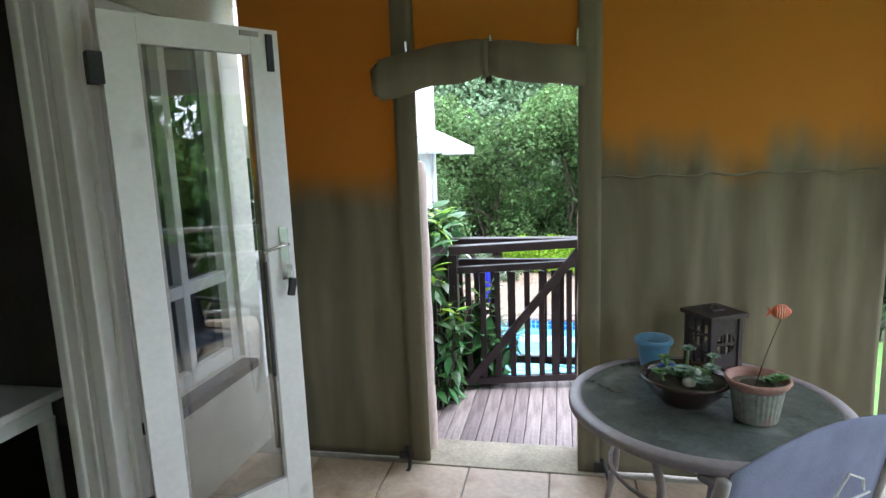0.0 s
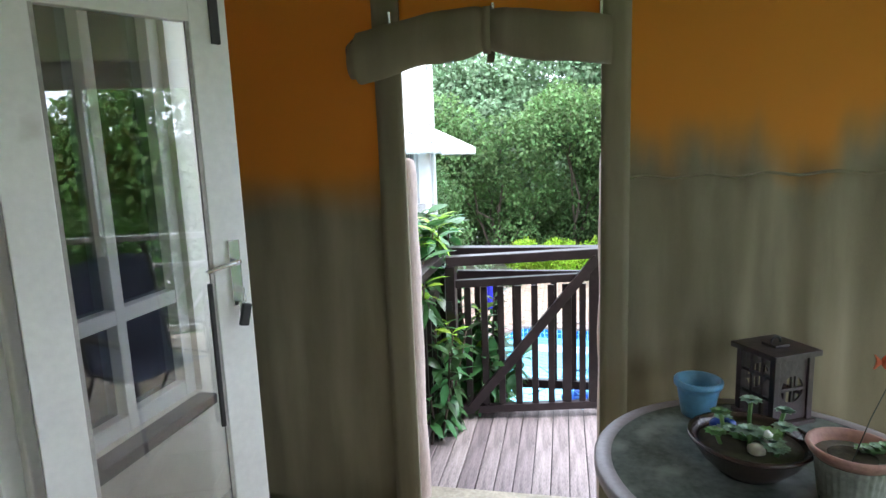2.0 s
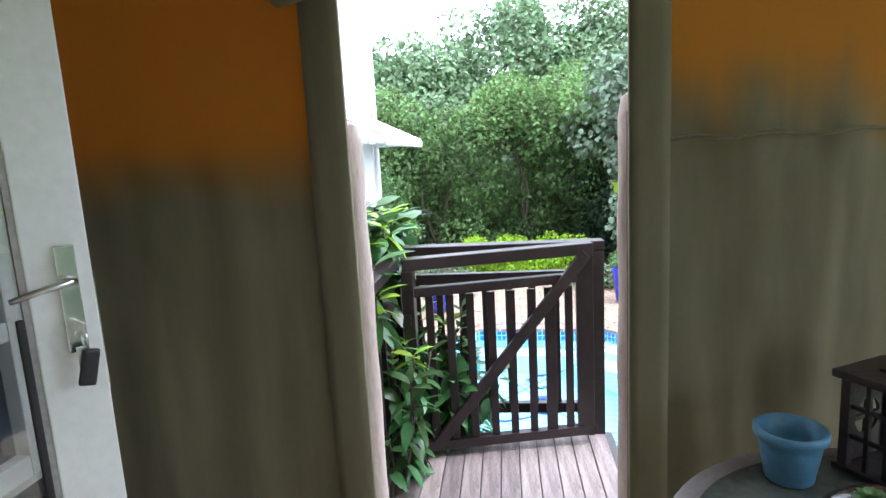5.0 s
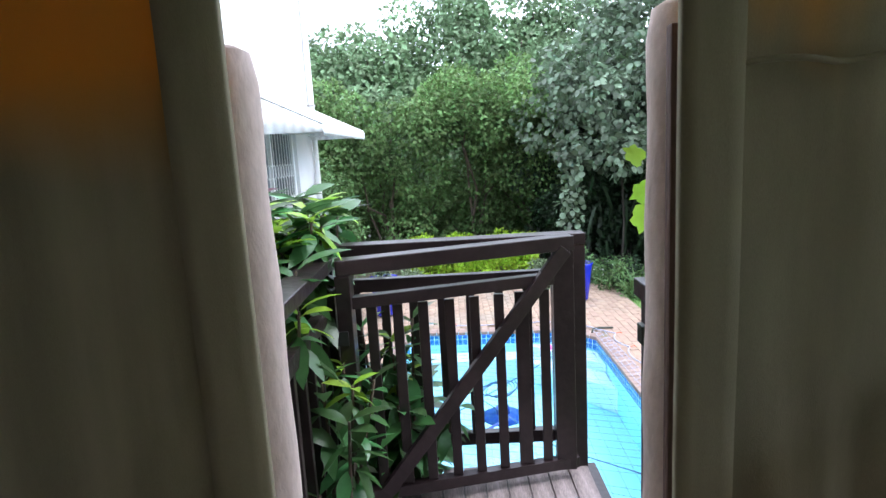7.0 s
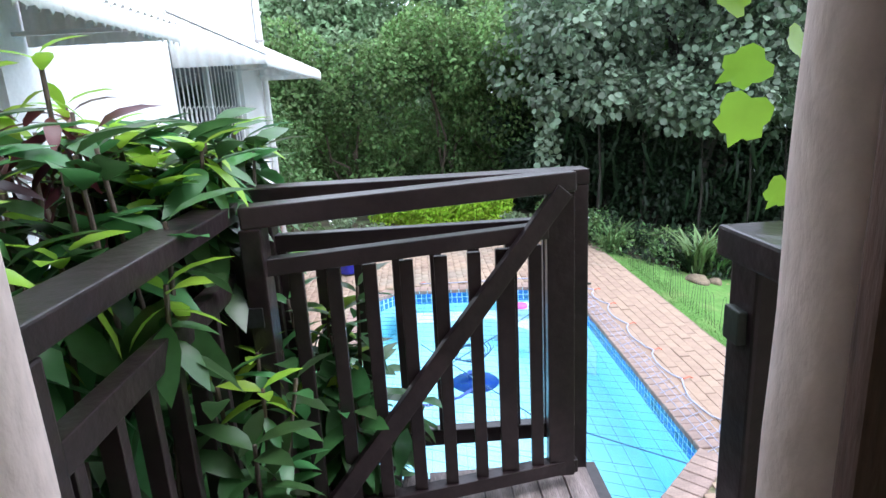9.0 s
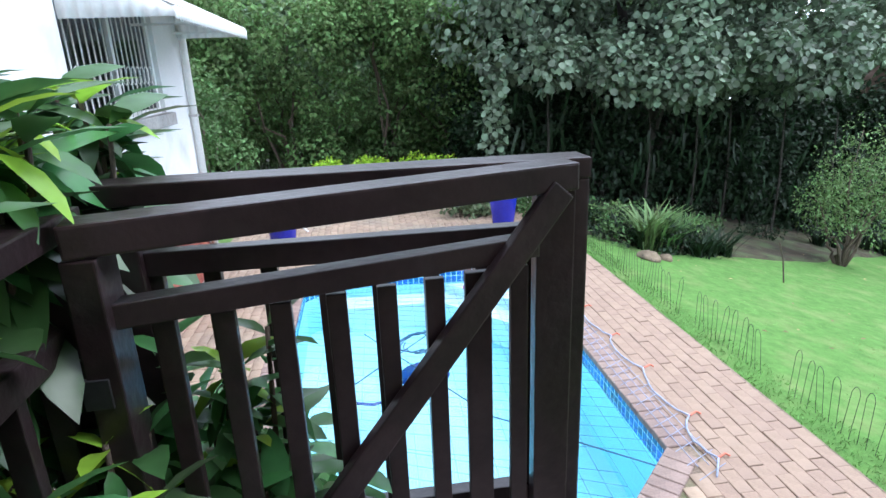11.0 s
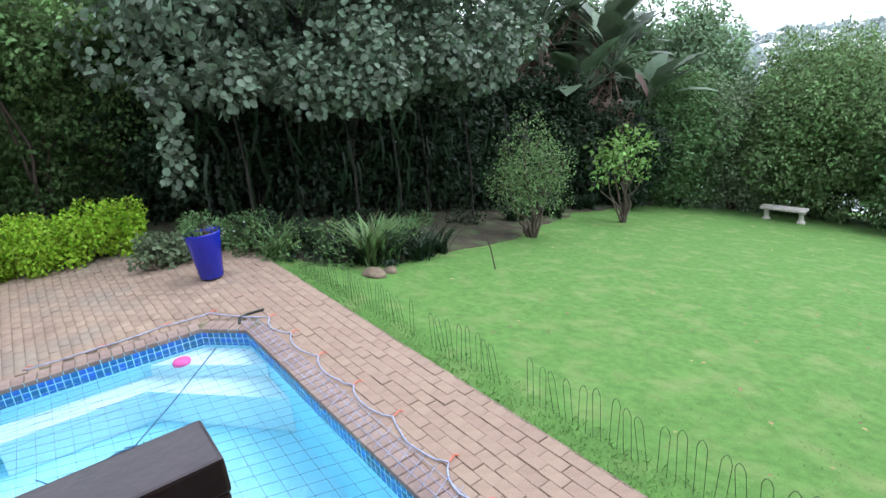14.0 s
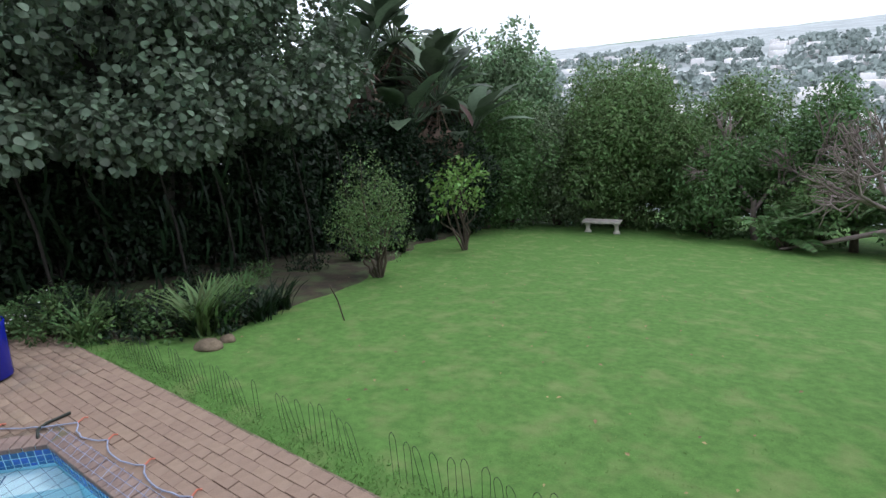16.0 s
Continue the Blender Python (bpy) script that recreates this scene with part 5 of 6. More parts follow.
for k, (x, y, s, m, nm, lb) in enumerate(((1.55, 13.35, 0.55, M_GREYBUSH, "ground_cover_plant", "mound of grey-green ground cover beside the pot"), (2.45, 13.4, 0.45, M_BUSH, "flowering_shrub", "low shrub with tiny white flowers"), (3.1, 13.6, 0.45, M_BUSH, "flowering_shrub", "low shrub with tiny white flowers"), (-1.25, 13.9, 0.35, M_GREYBUSH, "flowering_shrub", "small grey-green shrub at the paving"))):
    L = lumps_in(rng, 16, (x, y, gz(x, y) + s * 0.5), (s * 0.8, s * 0.7, s * 0.45), 0.12, 0.2)
    t = tree(nm, (x, y, gz(x, y)), L, 3200, 0.06, "round" if k == 0 else "oval", m, lb, "shrub", r0=0.012, seed=140 + k)
    if nm == "flowering_shrub":
        rg = np.random.default_rng(k)
        p = np.stack([rg.normal(size=26) * s * 0.55, rg.normal(size=26) * s * 0.4 - 0.15, s * (0.5 + 0.45 * rg.random(26))], 1)
        link_mesh("flowers", leaves_mesh("flowers", p, rg.normal(size=(26, 3)), np.tile([0, -0.5, 1.0], (26, 1)), np.full(26, 0.03), "round"), M_FLOWERWHITE, t, "tiny white flowers")["kind"] = "stuff"
# shrub beside the house corner
L = lumps_in(rng, 30, (-3.1, 14.2, 0.05), (0.9, 0.8, 1.25), 0.25, 0.4)
tree("corner_shrub", (-3.1, 14.2, gz(-3, 14)), L, 1100, 0.09, "oval", M_BUSH, "shrub with pale blue flower tips by the house", "shrub", r0=0.04, seed=150)
# shrubs and small trees on the lawn
def lawn_bush(name, x, y, h, wdt, size, kind, material, label, cat, n, per, seed, low=0.25, r0=0.05):
    z = gz(x, y)
    L = lumps_in(np.random.default_rng(seed), int(n * 1.7), (x, y, z + h * (0.5 + low / 2)), (wdt, wdt * 0.8, h * (0.5 - low / 2)), 0.07 * h, 0.2 * h)
    return tree(name, (x, y, z), L, per, size, kind, material, label, cat, r0=r0, seed=seed)


lawn_bush("airy_shrub", 8.53, 12.33, 2.55, 0.85, 0.062, "oval", M_EDGE, "airy grey-green shrub with thin stems", "shrub", 30, 900, 201, 0.12, 0.035)
lawn_bush("small_tree", 12.77, 13.17, 2.6, 0.95, 0.15, "oval", M_LIME, "small bright green tree on the lawn", "tree", 20, 130, 205, 0.36, 0.04)
for k, (x, y, h, w_) in enumerate(((22.6, 12.4, 5.7, 2.7), (19.5, 15.8, 4.6, 1.9), (25.0, 13.5, 6.3, 2.6), (23.0, 9.6, 3.6, 1.5), (17.6, 15.8, 3.6, 1.6), (16.0, 15.9, 3.4, 1.5), (14.0, 16.4, 3.0, 1.4), (20.9, 14.4, 4.4, 1.7), (25.2, 10.6, 4.4, 1.8))):
    lawn_bush("tall_shrub", x, y, h, w_, 0.135, "oval", (M_EDGE, M_BUSH, M_EDGE, M_EDGE, M_BUSH, M_STRAP, M_STRAP, M_GREYBUSH, M_EDGE)[k], "tall dense shrub at the edge of the lawn", "shrub", 52, 800, 210 + k, 0.08, 0.1)
for k, (x, y, h, w_) in enumerate(((23.2, 5.6, 2.4, 1.5), (23.5, 3.2, 2.0, 1.6), (21.8, 1.0, 1.8, 1.5), (26.0, 6.0, 5.0, 2.0), (26.5, 2.0, 4.8, 2.4), (23.4, 8.9, 3.0, 1.5), (27.5, 9.0, 6.0, 2.4), (24.8, 7.4, 3.6, 1.5), (21.2, 3.0, 1.0, 1.1), (21.6, 6.2, 0.9, 1.0), (26.0, -1.5, 3.8, 2.2))):
    lawn_bush("edge_shrub", x - 1.6, y, h + 0.4, w_, 0.15, "oval", (M_EDGE, M_BUSH)[k % 2], "tangled low shrub beyond the lawn", "shrub", 24, 500, 230 + k, 0.05, 0.04)


def frond(bm_p, bm_n, bm_a, bm_s, rg, base, way, length, n, leaf, sag):
    """Collects leaflets along an arching midrib."""
    for k in range(n):
        s = (k + 1) / n
        p = base + way * (length * s) + np.array([0, 0, -sag * s * s * length])
        side = np.cross(way, [0, 0, 1.0]); side /= np.linalg.norm(side)
        for sg in (-1, 1):
            bm_p.append(p); bm_a.append(side * sg + way * 0.45 + np.array([0, 0, -0.08])); bm_n.append(np.array([0, 0, 1.0]) + 0.3 * rg.normal(size=3)); bm_s.append(leaf * (0.5 + 0.6 * math.sin(math.pi * (0.15 + 0.8 * s))))


def fan_palm(name, base, trunk_h, n, length, leaf, per, material, label, seed, dead=0, wide=1.2, paddle=False):
    rg = np.random.default_rng(seed)
    t = thing(name, base, label, "palm")
    part("trunk", tube(bmesh.new(), [(0, 0, -0.1), (0.05, 0.02, trunk_h * 0.5), (0.02, 0, trunk_h)], [0.14, 0.11, 0.09], 10), M_BARK, t, "", True)
    for which, count, mt in (("fronds", n, material), ("dry_fronds", dead, M_DEADFROND)):
        if not count:
            continue
        P, Nn, A, S = [], [], [], []
        ribs = bmesh.new()
        for k in range(count):
            a = rg.random() * 2 * math.pi
            up = (0.35 + 1.6 * rg.random()) if which == "fronds" else -0.9 - 0.6 * rg.random()
            way = np.array([math.cos(a), math.sin(a), up]); way /= np.linalg.norm(way)
            b = np.array([0, 0, trunk_h - 0.1])
            ln = length * (0.7 + 0.4 * rg.random())
            if paddle:
                tip = b + way * ln * 0.55
                P.append(tip); A.append(way + np.array([0, 0, -0.25])); Nn.append(np.array([-way[0] * 0.6, -way[1] * 0.6, 1.0])); S.append(leaf * (0.75 + 0.5 * rg.random()))
                tube(ribs, [b, tip], [0.03, 0.02], 5)
                continue
            frond(P, Nn, A, S, rg, b, way, ln, per, leaf, 0.35 if which == "fronds" else 0.05)
            tube(ribs, [b + way * ln * s + np.array([0, 0, -0.35 * s * s * ln]) for s in (0, 0.35, 0.7, 1.0)], [0.03, 0.022, 0.014, 0.005], 5)
        link_mesh(which, leaves_mesh(which, np.array(P), np.array(A), np.array(Nn), np.array(S), "lance", wide), mt, t)
        part("ribs", ribs, mt, t)
    return t


for k, (x, y, h) in enumerate(((15.0, 16.6, 3.6), (16.4, 16.4, 4.6), (14.4, 17.6, 5.6), (17.4, 16.0, 3.4), (16.0, 17.6, 6.4), (17.0, 17.0, 5.4))):
    fan_palm("banana_palm", (x, y, gz(x, y)), h, 24, 2.0, 1.35, 12, M_FROND, "tall palm with broad paddle leaves and dry skirts", 300 + k, 6, 2.0, True)
for k, (x, y, h) in enumerate(((20.0, 6.3, 0.5), (21.0, 4.6, 0.9))):
    fan_palm("feather_palm", (x, y, gz(x, y)), h, 16, 1.9, 0.4, 20, M_BUSH, "low feathery palm beyond the lawn", 320 + k, 0)


def bare_tree(x, y, h, seed, label):
    rg = np.random.default_rng(seed)
    t = thing("bare_tree", (x, y, gz(x, y)), label, "tree")
    bm = bmesh.new()
    def grow(p, d, ln, r, lev):
        q = p + d * ln
        mid = p.lerp(q, 0.5) + Vector(rg.normal(size=3)) * ln * 0.08
        tube(bm, [p, mid, q], [r, r * 0.85, r * 0.68], 5, False)
        if lev == 0:
            return
        for k in range(3 if lev > 2 else 5):
            nd = (d + Vector(rg.normal(size=3)) * 0.55 + Vector((0, 0, 0.08))).normalized()
            grow(p.lerp(q, 0.6 + 0.4 * rg.random()), nd, ln * (0.62 + 0.2 * rg.random()), r * 0.6, lev - 1)
    grow(Vector((0, 0, -0.2)), Vector((-0.05, 0.1, 1)).normalized(), h * 0.42, 0.13, 4)
    part("bare_crown", bm, M_PALEBARK, t, "", True)


bare_tree(20.6, 3.4, 5.0, 5, "leafless pale-barked tree at the lawn's edge")
bare_tree(22.0, 7.4, 4.0, 9, "leafless pale-barked tree at the lawn's edge")
bare_tree(22.8, 5.8, 4.6, 12, "leafless pale-barked tree at the lawn's edge")
log = thing("fallen_branch", (19.6, 4.6, gz(19.6, 4.6)), "fallen pale branch on the lawn's edge", "branch")
part("branch", tube(bmesh.new(), [(0, 1.8, 0.05), (0.2, 0.6, 0.35), (0.6, -0.8, 0.7), (0.9, -2.2, 1.3)], [0.03, 0.06, 0.09, 0.11], 7), M_PALEBARK, log, "", True)

# climbing broad-leaved plant over the side balustrade
def broad_plant(name, spots, size, material, seed, label, n_each, new_every=7, category="plant"):
    rg = np.random.default_rng(seed)
    t = thing(name, (0, 0, 0), label, category)
    bm = bmesh.new()
    groups = {0: [[], [], [], []], 1: [[], [], [], []]}
    for k, (x, y, z0_, z1_) in enumerate(spots):
        lean = rg.normal(size=2) * 0.07
        top = Vector((x + lean[0], y + lean[1], z1_))
        base = Vector((x - 0.03, y, z0_))
        tube(bm, [base, base.lerp(top, 0.5) + Vector((0.02, 0.01, 0)), top], [0.009, 0.008, 0.006], 6)
        fresh = 1 if k % new_every == 0 else 0
        for j in range(n_each):
            s = 1 - 0.75 * (j / n_each) ** 1.3 if not fresh else 1 - 0.15 * j / n_each
            p = base.lerp(top, s)
            a = j * 2.4 + rg.random()
            out = np.array([math.cos(a), math.sin(a), 0.5 if j < 3 else -0.1 - 1.0 * rg.random()])
            g = groups[1 if (fresh and j < 6) else 0]
            g[0].append(np.array(p)); g[1].append(out); g[2].append(np.array([-out[0] * 0.3, -out[1] * 0.3, 1.0]) + 0.25 * rg.normal(size=3)); g[3].append(size * (0.7 + 0.5 * rg.random()) * (0.75 if fresh else 1))
    tagged(part("stem_tangle", bm, M_BARK, t, "", True), kind="stuff")
    for key, nm, mt in ((0, "leaves", material), (1, "young_leaves", M_GINGERNEW)):
        g = groups[key]
        if g[0]:
            link_mesh(nm, leaves_mesh(nm, np.array(g[0]), np.array(g[1]), np.array(g[2]), np.array(g[3]), "lance", 1.45), mt, t, "fresh lime-green leaves" if key else "")
    return t


rg = np.random.default_rng(77)
spots = [(-0.95 - 0.45 * rg.random(), 3.3 + 1.6 * rg.random(), -0.3, 0.82 + 0.40 * rg.random()) for k in range(80)]
spots += [(-0.92 - 0.3 * rg.random(), 4.1 + 0.8 * rg.random(), 0.3, 0.98 + 0.2 * rg.random()) for k in range(45)]
broad_plant("broad_leaved_plant", spots, 0.215, M_GINGER, 78, "glossy broad-leaved plant pushing over the balustrade", 15, 3)
spots = [(-0.83 + 0.06 * rg.random(), 3.75 + 0.4 * rg.random(), DZ - 0.05, 0.05 + 0.6 * rg.random() ** 1.2) for k in range(12)]
spots += [(-0.72 + 0.2 * rg.random(), 4.28 + 0.08 * rg.random(), DZ - 0.05, 0.10 + 0.65 * rg.random()) for k in range(12)]
spots += [(-0.74 + 0.32 * rg.random(), 4.355 + 0.05 * rg.random(), DZ - 0.05, 0.12 + 0.55 * rg.random()) for k in range(11)]
broad_plant("climbing_leaf_plant", spots, 0.155, M_GINGER, 79, "leafy climber growing through the balustrade slats", 14, 5)
spots = [(-1.45 + 0.25 * rg.random(), 3.8 + 0.5 * rg.random(), -1.4, 1.2 + 0.32 * rg.random()) for k in range(9)]
broad_plant("croton", spots, 0.17, M_CROTON, 80, "croton with maroon and green leaves", 20, 2)
for k, (x, y, sx, sy, zc, sz) in enumerate(((-1.5, 3.9, 0.4, 0.6, -0.55, 0.75), (-1.45, 4.9, 0.4, 0.45, -0.5, 0.8), (-0.85, 5.0, 0.3, 0.28, -0.65, 0.7))):
    L = lumps_in(np.random.default_rng(830 + k), 26, (x, y, zc), (sx, sy, sz), 0.16, 0.26)
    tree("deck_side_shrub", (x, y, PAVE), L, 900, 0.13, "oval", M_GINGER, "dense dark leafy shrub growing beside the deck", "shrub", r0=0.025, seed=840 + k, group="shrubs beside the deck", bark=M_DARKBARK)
vine = thing("vine", (0.205, 3.32, 0), "bright green vine leaves beside the timber post", "vine")
part("stem", tube(bmesh.new(), [(0.06, -0.04, DZ), (0.08, 0.0, 0.6), (0.06, 0.0, 1.1), (0.06, 0.0, 1.6)], 0.006, 6), M_BARK, vine)
vp = np.array([(-0.03, 0.03, 1.34), (0.0, 0.02, 1.27), (-0.01, 0.03, 1.22), (0.03, 0.02, 1.3), (0.05, 0.0, 1.40), (0.05, 0.03, 1.10), (0.06, 0.0, 1.47)])
va = np.array([(-0.6, 0, 0.5), (-0.9, 0.2, -0.35), (-0.35, 0.1, -1), (0.5, 0.1, -0.3), (-0.2, 0, 1), (-0.5, 0, -1.0), (0.1, 0.1, 0.8)])
link_mesh("leaves", leaves_mesh("leaves", vp, va, np.array([(0.2, -1.0, 0.5), (0.1, -1, 0.8), (-0.3, -1, 0.3), (0.4, -1, 0.4), (0, -1, 0.2), (0.3, -1, 0.4), (-0.2, -1, 0.1)]), np.array([0.06, 0.068, 0.075, 0.05, 0.05, 0.05, 0.05]), "lobed", 1.1), M_GINGERNEW, vine)

# ---- garden things ----
def tall_pot(x, y, seed, label, plant):
    p = thing("tall_blue_pot", (x, y, PAVE), label, "plant pot", "tall blue pots")
    part("foot", lathe(bmesh.new(), [(0.13, 0), (0.13, 0.03), (0.02, 0.03)], 24), M_BLACK, p)
    part("pot", lathe(bmesh.new(), [(0.155, 0.03), (0.165, 0.04), (0.235, 0.62), (0.25, 0.68), (0.25, 0.70), (0.235, 0.70), (0.225, 0.66)], 40), M_COBALT, p, "cobalt glazed body", True)
    part("soil", lathe(bmesh.new(), [(0.225, 0.655), (0.01, 0.665)], 24), M_SOIL, p)
    rgp = np.random.default_rng(seed)
    L = lumps_in(rgp, 9, (0, 0, 0.82), (0.22, 0.2, 0.14), 0.07, 0.11)
    crown("leaves", rgp, L, 7000, 0.06, "oval", plant, p)
    part("stems", limbs(bmesh.new(), rgp, (0, 0, 0.62), [l[:3] for l in L[:6]], 0.01), M_BARK, p)
    return p


tall_pot(1.93, 12.1, 1, "tall cobalt blue glazed pot with a small shrub", M_BUSH)
tall_pot(-1.55, 11.75, 2, "tall cobalt blue glazed pot with leafy plant", M_GREYBUSH)
pole = thing("pool_pole", (0, 0, 0), "white pool brush pole leaning at the paving", "pole")
part("pole", tube(bmesh.new(), [(-2.36, 12.6, -0.25), (-1.30, 12.9, PAVE + 0.02)], 0.018, 8), M_WHITE, pole)
bx, by = 19.8, 12.1
bench = thing("garden_bench", pose(bx, by, gz(bx, by), 0, 0, 98), "pale concrete garden bench at the lawn's far edge", "bench")
part("seat", nbox(-0.68, -0.2, 0.40, 0.68, 0.2, 0.47, 0.012), M_STONE, bench)
for x in (-0.52, 0.52):
    lg = lathe(bmesh.new(), [(0.13, -0.08), (0.13, 0.05), (0.08, 0.1), (0.075, 0.28), (0.12, 0.36), (0.13, 0.40)], 12)
    lg.transform(Matrix.Translation((x, 0, 0)))
    part("leg", lg, M_STONE, bench)
stick = thing("garden_stake", (5.8, 10.4, gz(5.8, 10.4)), "thin bent garden stake in the lawn", "stake")
part("stake", tube(bmesh.new(), [(0, 0, -0.05), (-0.03, 0.05, 0.35), (-0.12, 0.06, 0.62)], 0.012, 6), M_BARK, stick)
for k, (x, y, r) in enumerate(((3.8, 10.72, 0.17), (4.1, 10.8, 0.11))):
    bm = bmesh.new()
    bmesh.ops.create_icosphere(bm, subdivisions=3, radius=r)
    for v in bm.verts:
        v.co *= 1 + 0.35 * noise.noise(v.co * 7 + Vector((k * 5, 0, 0)))
        v.co.z *= 0.55
    o = part("rock", bm, M_ROCK, None, "", True)
    o.location = (x, y, gz(x, y) + r * 0.2)
    tagged(o, "brown garden rock at the edge of the bed", "rock", "garden rocks")
# bed of soil under the trees
def bed(u, v):
    x = 2.9 + 19 * u
    y = bed_front(x) + 0.25 * noise.noise((x * 1.3, 0, 0)) * (1 if u > 0.02 else 0) + 6.5 * v
    return (x, y, gz(x, y) + 0.035 + 0.03 * noise.noise((x * 2, y * 2, 0)) - (0.12 if v == 0 or v == 1 else 0))
structure("flower_bed", sheet(bmesh.new(), 90, 20, bed), M_SOIL, "dark soil of the shaded flower bed", "flower bed", True)
# Carried far back as added dark backing, hiding bright lawn behind hedge gaps.
structure("flower_bed_back", sheet(bmesh.new(), 40, 12, lambda u, v: (-9 + 11.9 * u, 14.86 + 12 * v, -1.43 + 0.03 * noise.noise((u * 20, v * 9, 0)))), M_SOIL, "dark soil below the hedge", "flower bed", True)
# fallen leaves on the lawn
rgl = np.random.default_rng(9)
n = 200
lx = 3.6 + 15 * rgl.random(n) ** 1.1
ly = 4.5 + (8.0 + 0.25 * (lx - 3.6)) * rgl.random(n)
pos = np.stack([lx, ly, np.array([gz(a_, b_) for a_, b_ in zip(lx, ly)]) + 0.045], 1)
fl = link_mesh("fallen_leaves", leaves_mesh("fallen_leaves", pos, np.concatenate([rgl.normal(size=(n, 2)), np.zeros((n, 1))], 1), np.tile([0.1, 0, 1.0], (n, 1)), 0.03 + 0.035 * rgl.random(n), "oval", 1.2), M_DRYLEAF)
tagged(fl, "scattered dry leaves on the lawn", "leaves", kind="stuff")
# short blades over the near lawn, thinner with distance
n = 90000
gx = 3.0 + 9.5 * rgl.random(n) ** 1.3
gy = 4.2 + 8.3 * rgl.random(n)
keep = np.array([noise.noise((a_ * 1.1, b_ * 1.1, 4.0)) + 0.5 * noise.noise((a_ * 4, b_ * 4, 1.0)) > -0.25 and b_ < bed_front(a_) + 0.2 for a_, b_ in zip(gx, gy)])
gx, gy = gx[keep], gy[keep]
n = len(gx)
pos = np.stack([gx, gy, np.array([gz(a_, b_) + 0.03 * noise.noise((a_ * 0.5, b_ * 0.5, 0)) for a_, b_ in zip(gx, gy)]) - 0.008], 1)
al = np.concatenate([rgl.normal(size=(n, 2)), np.full((n, 1), 0.3)], 1)
me = leaves_mesh("lawn_blades", pos, al, rgl.normal(size=(n, 3)) * 0.2 + np.array([0.0, 0.0, 1.0]), 0.014 + 0.02 * rgl.random(n) ** 2, "oval", 0.4)
tagged(link_mesh("lawn_blades", me, M_LAWNBLADE), "short uneven mown grass of the lawn", "grass", kind="stuff")
# longer grass along the edge of the paving
n = 12000
gx = 2.80 + 0.4 * rgl.random(n) ** 2.0
gy = 3.4 + 9.4 * rgl.random(n)
pos = np.stack([gx, gy, np.array([gz(a_, b_) for a_, b_ in zip(gx, gy)]) - 0.005], 1)
al = np.concatenate([rgl.normal(size=(n, 2)) * 0.9, np.ones((n, 1))], 1)
me = leaves_mesh("grass", pos, al, rgl.normal(size=(n, 3)) * 0.3 + np.array([-0.4, -0.4, 1.0]), 0.012 + 0.035 * rgl.random(n) ** 2, "oval", 0.4)
tagged(link_mesh("grass", me, M_GRASS), "ragged grass along the paving edge", "grass", kind="stuff")
# low wire hoop edging between paving and lawn
hoop_me = bpy.data.meshes.new("hoop")
hb = tube(bmesh.new(), [(0, -0.035, -0.1), (0, -0.035, 0.36), (0, -0.02, 0.40), (0, 0, 0.415), (0, 0.02, 0.40), (0, 0.035, 0.36), (0, 0.035, -0.1)], 0.0021, 5)
hb.to_mesh(hoop_me); hb.free(); hoop_me.materials.append(M_WIRE)
fence = thing("wire_edging", (0, 0, 0), "low dark wire hoop edging along the lawn", "fence")
fy = 4.4
k = 0
while fy < 11.4:
    if not (6.95 < fy < 7.1 or 8.3 < fy < 8.5):
        o = link_mesh("hoop", hoop_me, None, fence)
        fx_ = 3.08 - 0.022 * (fy - 6.2) + 0.012 * math.sin(k * 1.7)
        o.matrix_basis = pose(fx_, fy, gz(fx_, fy), 4 * math.sin(k * 2.3), 5 * math.sin(k * 1.1), 3 * math.sin(k))
    fy += 0.135
    k += 1
# pool net: edge rope, cords, hooks; drifting cleaner and float
net = thing("pool_net", (0, 0, 0), "pale blue safety net rope lying along the pool edge", "net")
edge = [(1.86, 5.98)]
hooks = [(1.975, 6.15), (2.06, 6.65), (2.06, 7.40), (2.04, 8.06), (2.04, 8.80), (2.04, 9.50), (2.02, 10.10), (1.52, 10.80), (1.0, 10.86), (0.31, 10.84), (-0.4, 10.90)]
for (xa, ya), (xb, yb) in zip(hooks, hooks[1:]):
    sag = Vector((yb - ya, xa - xb)).normalized() * (-0.09 if xb > 1.6 else -0.03)
    for q in range(8):
        f_ = q / 8
        b_ = math.sin(math.pi * f_) ** 0.7
        edge.append((xa + (xb - xa) * f_ + sag.x * b_ + 0.006 * rng.normal(), ya + (yb - ya) * f_ + sag.y * b_))
edge.append(hooks[-1])
part("edge_rope", tube(bmesh.new(), [(x, y_, PAVE + 0.02) for x, y_ in edge], 0.0075, 6), M_NET, net, "", True)
for x, y_ in hooks:
    part("hook", tube(bmesh.new(), [(x, y_, PAVE + 0.02), (x + 0.07, y_ + 0.03, PAVE + 0.025), (x + 0.1, y_ + 0.015, PAVE + 0.012)], 0.008, 6), M_ORANGE, net, "orange hook")
bm = bmesh.new()
for k in range(30):
    y_ = 6.1 + 0.15 * k
    tube(bm, [(2.0 - 0.1 * k / 30, y_, PAVE + 0.012), (1.74, y_ - 0.12, PAVE + 0.008)], 0.0026, 4)
for xx in (1.80, 1.88, 1.95):
    tube(bm, [(xx, 6.1, PAVE + 0.013), (xx - 0.02, 8, PAVE + 0.011), (xx - 0.06, 10.3, PAVE + 0.013)], 0.0026, 4)
part("net_weave", bm, M_NET, net)
bm = bmesh.new()
